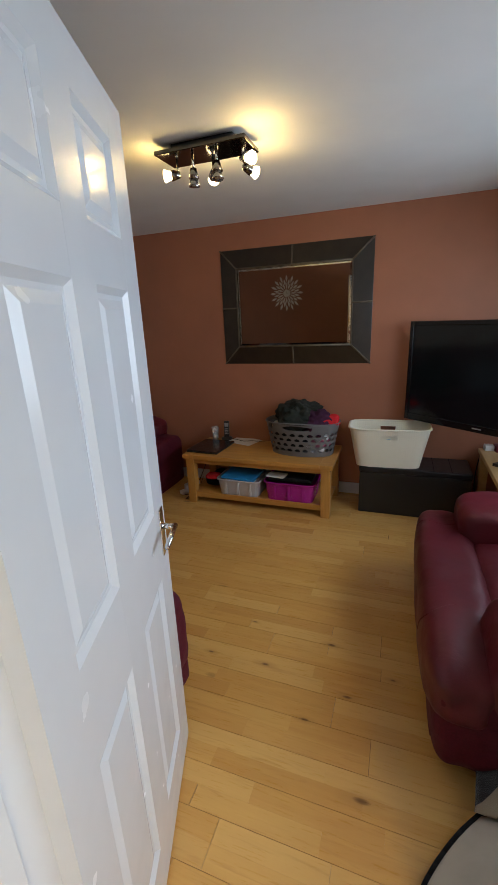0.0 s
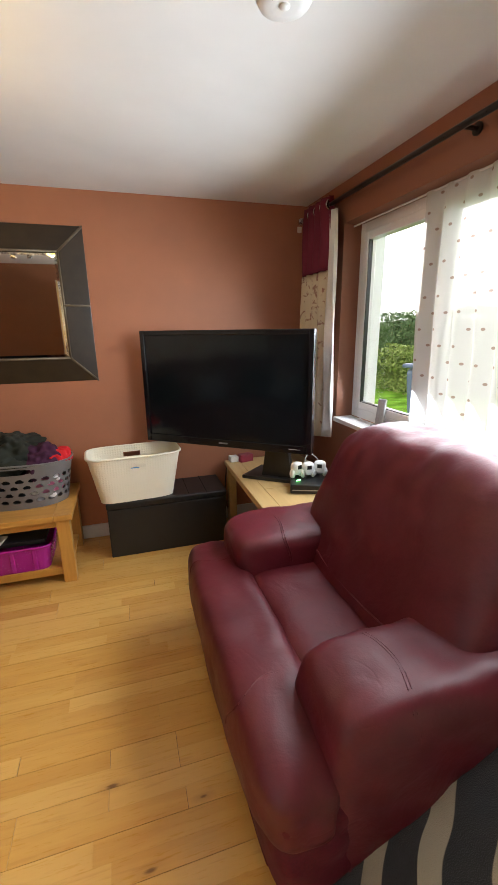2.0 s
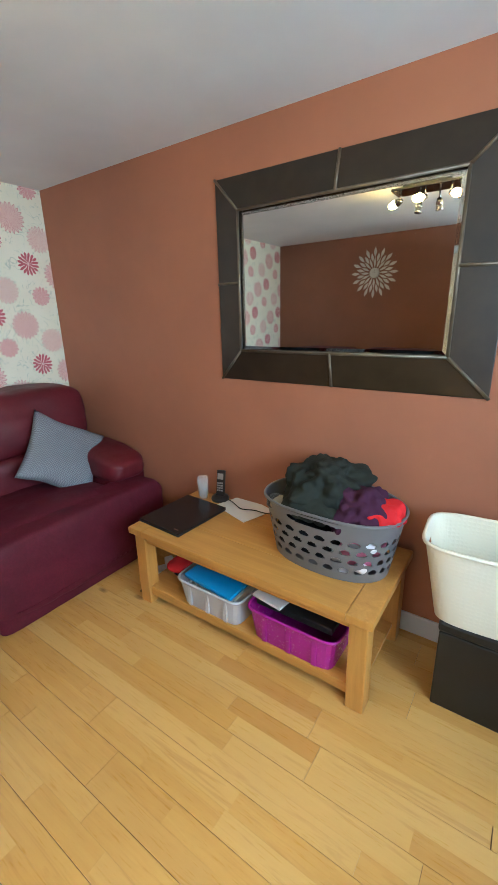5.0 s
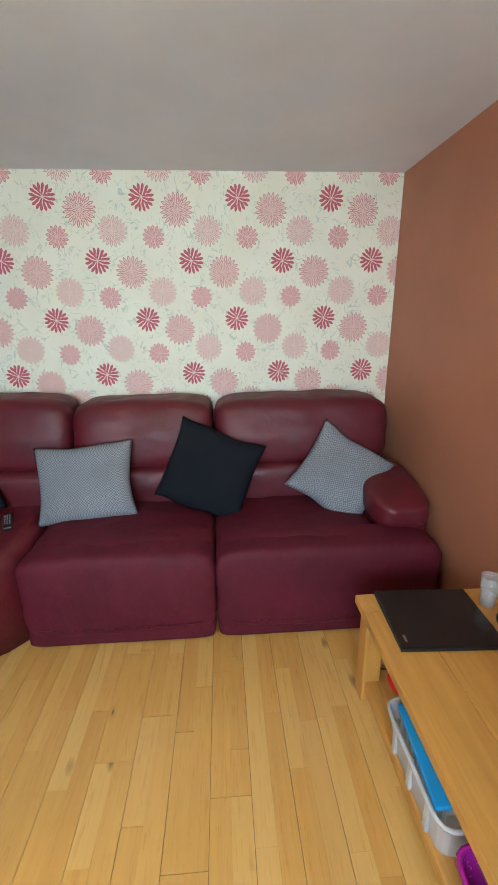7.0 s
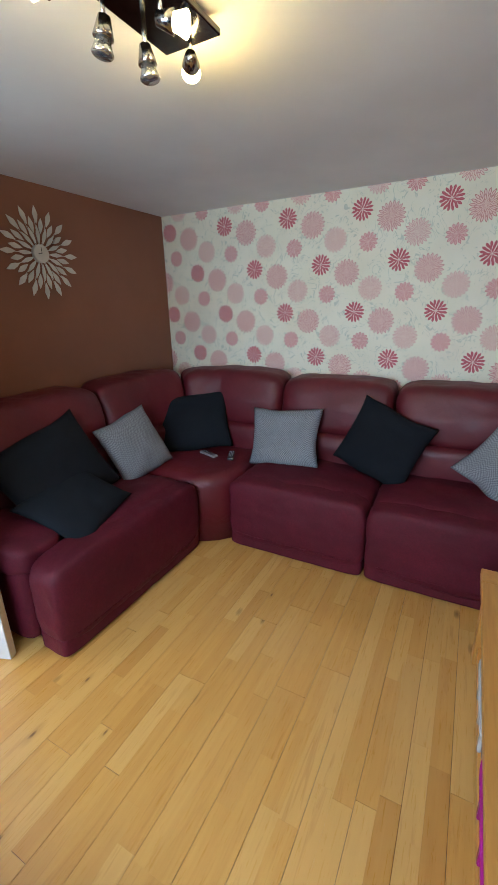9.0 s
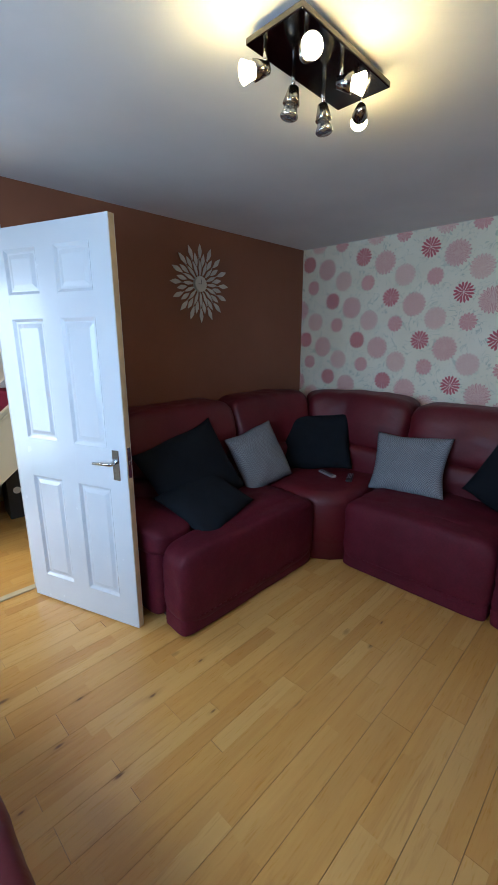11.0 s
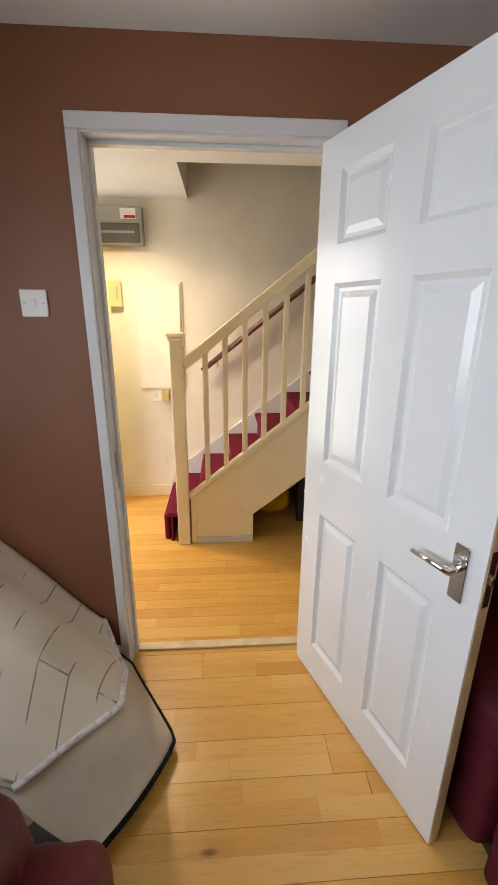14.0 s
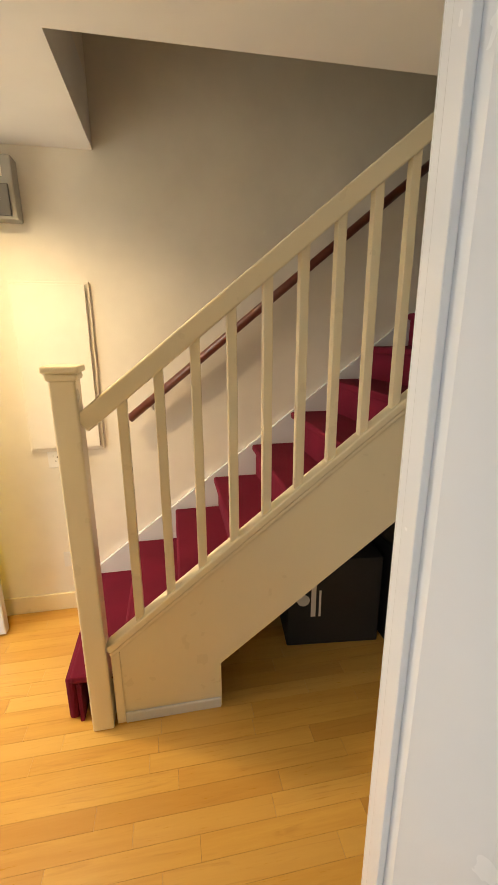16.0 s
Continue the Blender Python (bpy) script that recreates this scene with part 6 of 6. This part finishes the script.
structure("front_door_frame", boxes(((X1 + 0.04, -1.36, 0.0), (X1 + 0.12, -1.34, 2.05)), ((X1 + 0.04, -0.44, 0.0), (X1 + 0.12, -0.40, 2.05)), ((X1 + 0.04, -1.34, 2.02), (X1 + 0.12, -0.44, 2.05)), bevel=0.004), M_GLOSS, "white painted frame of the front doorway", "door frame")
tagged(link("doormat", boxes(((1.015, -1.285, 0.0), (1.70, -0.50, 0.012)), bevel=0.004), M_MAT), "brown coir doormat inside the front door", "doormat", kind="")
dl = thing("downlight", "small recessed ceiling downlight, lit", "downlight", pose(0.911, -0.857, H - 0.012))
b = bmesh.new()
lathe(b, [(0.030, -0.001), (0.042, -0.006), (0.044, 0.0)], 28)
part("bezel", b, M_WPLASTIC, dl, smooth=True)
b = bmesh.new()
lathe(b, [(0.030, -0.002), (0.0, -0.003)], 24)
part("lens", b, M_DOWN, dl, "glowing warm lens", True)
lamp("downlight_beam", "SPOT", look((0.911, -0.857, H - 0.03), (0.85, -0.80, 0)), HALL_W, (1.0, 0.80, 0.50), radius=0.03, cone=150, blend=0.9)

ub = thing("equipment_box", "black cardboard equipment box with pale printing under the stairs", "box", pose(-0.60, -1.03, 0.0, 0, 0, -6))
part("carton", boxes(((-0.24, -0.16, 0.0), (0.21, 0.10, 0.46)), bevel=0.006), plain("dark_card", (0.014, 0.014, 0.016), 0.6), ub)
b = bmesh.new()
lathe(b, [(0.030, 0.0), (0.030, 0.001), (0.022, 0.001), (0.022, 0.0), (0.030, 0.0)], 28, pose(0.135, 0.1005, 0.25, -90, 0, 0))
part("round_mark", b, M_PAPERW, ub, "pale ring mark")
part("printed_bars", boxes(((0.075, 0.100, 0.16), (0.098, 0.1012, 0.34)), ((0.050, 0.100, 0.16), (0.060, 0.1012, 0.30)), ((0.128, 0.100, 0.244), (0.142, 0.1012, 0.256))), M_PAPERW, ub, "pale vertical print bars")
yb2 = tagged(link("yellow_bag", softs((-0.36, -1.28, 0.0), (-0.07, -1.02, 0.26), power=2.6, n=18, wrinkle=0.02, seed=61.0), M_YELLOWBAG, True), "yellow plastic bag slumped under the stairs", "bag")
bb2 = tagged(link("dark_crate", boxes(((-1.05, -1.35, 0.0), (-0.86, -0.80, 0.52)), bevel=0.01), M_BLACK), "dark crate stored under the stairs", "crate")

# ---- outside ----
bd = Nodes("bright_overcast_sky").set(color=(0.0, 0.0, 0.0), glow=(0.88, 0.94, 1.0), power=4.0).mat
tagged(link("backdrop", boxes(((70, -100, -1), (70.5, 320, 160))), bd), "white bright sky beyond the garden", "sky", kind="structure")
tagged(link("ground", boxes(((X1 + 0.28, -60, -0.35), (90, 70, -0.18))), M_GRASS), "mown green lawn", "ground", kind="structure")


def leaves(lo, hi, count, size, rnd):
    """Small leaf blades scattered over and just under the faces of a block."""
    verts, faces = [], []
    for _ in range(count):
        axis = rnd.choice((0, 0, 1, 2))
        p = [rnd.uniform(lo[i], hi[i]) for i in range(3)]
        deep = rnd.random() ** 2 * 0.35 - 0.12
        p[axis] = (lo[0] + deep) if axis == 0 else ((hi[axis] - deep) if rnd.random() < 0.5 or axis == 2 else lo[axis] + deep)
        p = Vector(p)
        p += Vector((1, 0, 0)) * 0.20 * noise.noise(p * 1.3) + Vector((0, 0, 1)) * 0.15 * noise.noise(p * 1.1 + Vector((7, 0, 0)))
        a = Vector((rnd.gauss(0, 1), rnd.gauss(0, 1), rnd.gauss(0, 1))).normalized()
        c = a.orthogonal().normalized()
        c.rotate(Matrix.Rotation(rnd.random() * 6.28, 3, a))
        d = a.cross(c)
        s = size * rnd.uniform(0.6, 1.3)
        k = len(verts)
        verts += [p - c * s, p - d * s * 0.45, p + c * s, p + d * s * 0.45]
        faces.append((k, k + 1, k + 2, k + 3))
    me = bpy.data.meshes.new("leaves")
    me.from_pydata([tuple(v) for v in verts], [], faces)
    return me


def hedge(name, label, lo, hi, count, size, mat, seed):
    ob = thing(name, label, "hedge")
    part("core", softs([lo[0] + 0.15, lo[1] + 0.15, lo[2]], [hi[0], hi[1], hi[2] - 0.15], power=6, n=16, wrinkle=0.12, seed=seed, freq=1.4), mat, ob, smooth=True)
    me = leaves(lo, hi, count, size, random.Random(int(seed)))
    me.materials.append(mat)
    lv2 = new("foliage", me)
    lv2.parent = ob
    tagged(lv2, "small green leaves", kind="stuff")


hedge("garden_hedge", "clipped green garden hedge beyond the lawn", (8.2, 5.0, -0.18), (9.6, 16.5, 1.75), 16000, 0.055, M_HEDGE, 71)
hedge("garden_shrub", "loose yellow-green shrub in front of the hedge", (6.9, 8.9, -0.18), (7.6, 10.4, 0.85), 3000, 0.05, M_SHRUB, 72)
wb = thing("wheelie_bin", "blue-grey wheeled bin standing on the lawn", "bin", pose(5.3, 6.55, -0.18, 0, 0, 20))
part("body", softs((-0.26, -0.30, 0.04), (0.26, 0.30, 0.92), power=9, n=8, shape=lambda x, y, z: (x * (0.9 + 0.1 * z), y * (0.88 + 0.12 * z), z)), M_BIN, wb)
part("lid", boxes(((-0.29, -0.34, 0.92), (0.29, 0.34, 0.99)), bevel=0.02), M_BIN, wb)
for y in (-0.2, 0.2):
    b = bmesh.new()
    tube(b, (0.26, y - 0.03, 0.10), (0.26, y + 0.03, 0.10), 0.10, n=20)
    part("wheel", b, M_BLACK, wb, "black rubber wheel", True)
part("lid_handle", boxes(((0.27, -0.22, 0.93), (0.31, 0.22, 0.96)), bevel=0.01), M_BIN, wb)

# ---- floor boards: each plank is two strips wide; every strip is a piece of its own ----
BOARD = {}
BOX_FACES = ((0, 1, 5, 4), (1, 2, 6, 5), (2, 3, 7, 6), (3, 0, 4, 7), (4, 5, 9, 8), (5, 6, 10, 9), (6, 7, 11, 10), (7, 4, 8, 11), (8, 9, 10, 11))


def strip_points(lx, ly, gx0, gx1, gy0, gy1):
    """A strip about its middle, drawn in from each side by its share of the joint, with a small chamfer."""
    x0, x1, y0, y1, e = -lx / 2 + gx0, lx / 2 - gx1, -ly / 2 + gy0, ly / 2 - gy1, 0.00015
    flat = ((x0, y0), (x1, y0), (x1, y1), (x0, y1))
    return [(x, y, -0.006) for x, y in flat] + [(x, y, -e) for x, y in flat] + [(x0 + e, y0 + e, 0), (x1 - e, y0 + e, 0), (x1 - e, y1 - e, 0), (x0 + e, y1 - e, 0)]


def board(parent, x0, x1, y0, y1, mat, name, gaps=(0.0004, 0.0004, 0.0004, 0.0004)):
    key = (round(x1 - x0, 2), round(y1 - y0, 4), mat.name, gaps)
    if key not in BOARD:
        me = bpy.data.meshes.new(name)
        me.from_pydata(strip_points(key[0], key[1], *gaps), [], BOX_FACES)
        me.materials.append(mat)
        BOARD[key] = me
    ob = new(name, BOARD[key])
    ob.location = ((x0 + x1) / 2, (y0 + y1) / 2, 0.0)
    ob.parent = parent


def lay(parent, x0, x1, y0, y1, width, lengths, mat, seed):
    rnd = random.Random(seed)
    y = y1
    while y > y0 + 0.005:
        ya = max(y0, y - width)
        x = x0
        first = rnd.choice(lengths) * rnd.choice((0.35, 0.6, 0.85))
        while x < x1 - 0.01:
            ln = first if x == x0 else rnd.choice(lengths)
            xb = x1 if x + ln > x1 - 0.15 else round(x + ln, 2)
            board(parent, x, xb, ya, y, mat, "floor_board")
            x = xb
        y = ya


def lay_planks(parent, x0, x1, y0, y1, start, width, ends, seed):
    """Two-strip planks. start: the y of one joint; ends: where a plank is known to end, by its number from start."""
    rnd = random.Random(seed)
    verts, faces = [], []
    k = math.floor((y0 - start) / width)
    while start + k * width < y1:
        stop = ends.get(k, x0 + rnd.uniform(0.3, 2.0))
        cuts = sorted(x for x in (stop - 2.0, stop, stop + 2.0) if x0 + 0.1 < x < x1 - 0.1)
        for half in (0, 1):
            ya, yb = max(y0, start + (k + half / 2) * width), min(y1, start + (k + half / 2 + 0.5) * width)
            if yb - ya < 0.004:
                continue
            for xa, xb in zip([x0] + cuts, cuts + [x1]):
                x = xa
                while x < xb - 0.005:
                    ln = rnd.choice((0.32, 0.42, 0.52, 0.64, 0.76)) * (rnd.uniform(0.4, 1.0) if x == xa else 1.0)
                    xe = xb if x + ln > xb - 0.14 else round(x + ln, 2)
                    gaps = (0.0007 if x == xa else 0.00005, 0.0007 if xe == xb else 0.00005, 0.0008 if half == 0 else 0.00005, 0.0008 if half else 0.00005)
                    mx, my = (x + xe) / 2, (ya + yb) / 2
                    if -1.45 < mx < 0.80 and 0.45 < my < 2.75:
                        board(parent, x, xe, ya, yb, M_FLOOR, "floor_strip", gaps)
                    else:
                        i = len(verts)
                        verts += [(p[0] + mx, p[1] + my, p[2]) for p in strip_points(xe - x, yb - ya, *gaps)]
                        faces += [tuple(j + i for j in f) for f in BOX_FACES]
                    x = xe
        k += 1
    me = bpy.data.meshes.new("outer_strips")
    me.from_pydata(verts, [], faces)
    me.materials.append(M_FLOORJ)
    rest = new("outer_strips", me)
    rest.parent = parent
    tagged(rest, "maple strips along the walls", kind="stuff")


lay_planks(bpy.data.objects["floor"], X0, X1, Y0 - 0.06, Y1, 1.749, 0.1352, {0: -0.725, 1: -1.176}, 5)
lay(bpy.data.objects["hall_floor"], -1.10, X1, HY0, Y0 - 0.061, 0.0700, (0.36, 0.44, 0.52, 0.6), M_HALLF, 6)
board(bpy.data.objects["hall_floor"], X0, -1.10, HY0, Y0 - 0.061, M_HALLF, "floor_board")
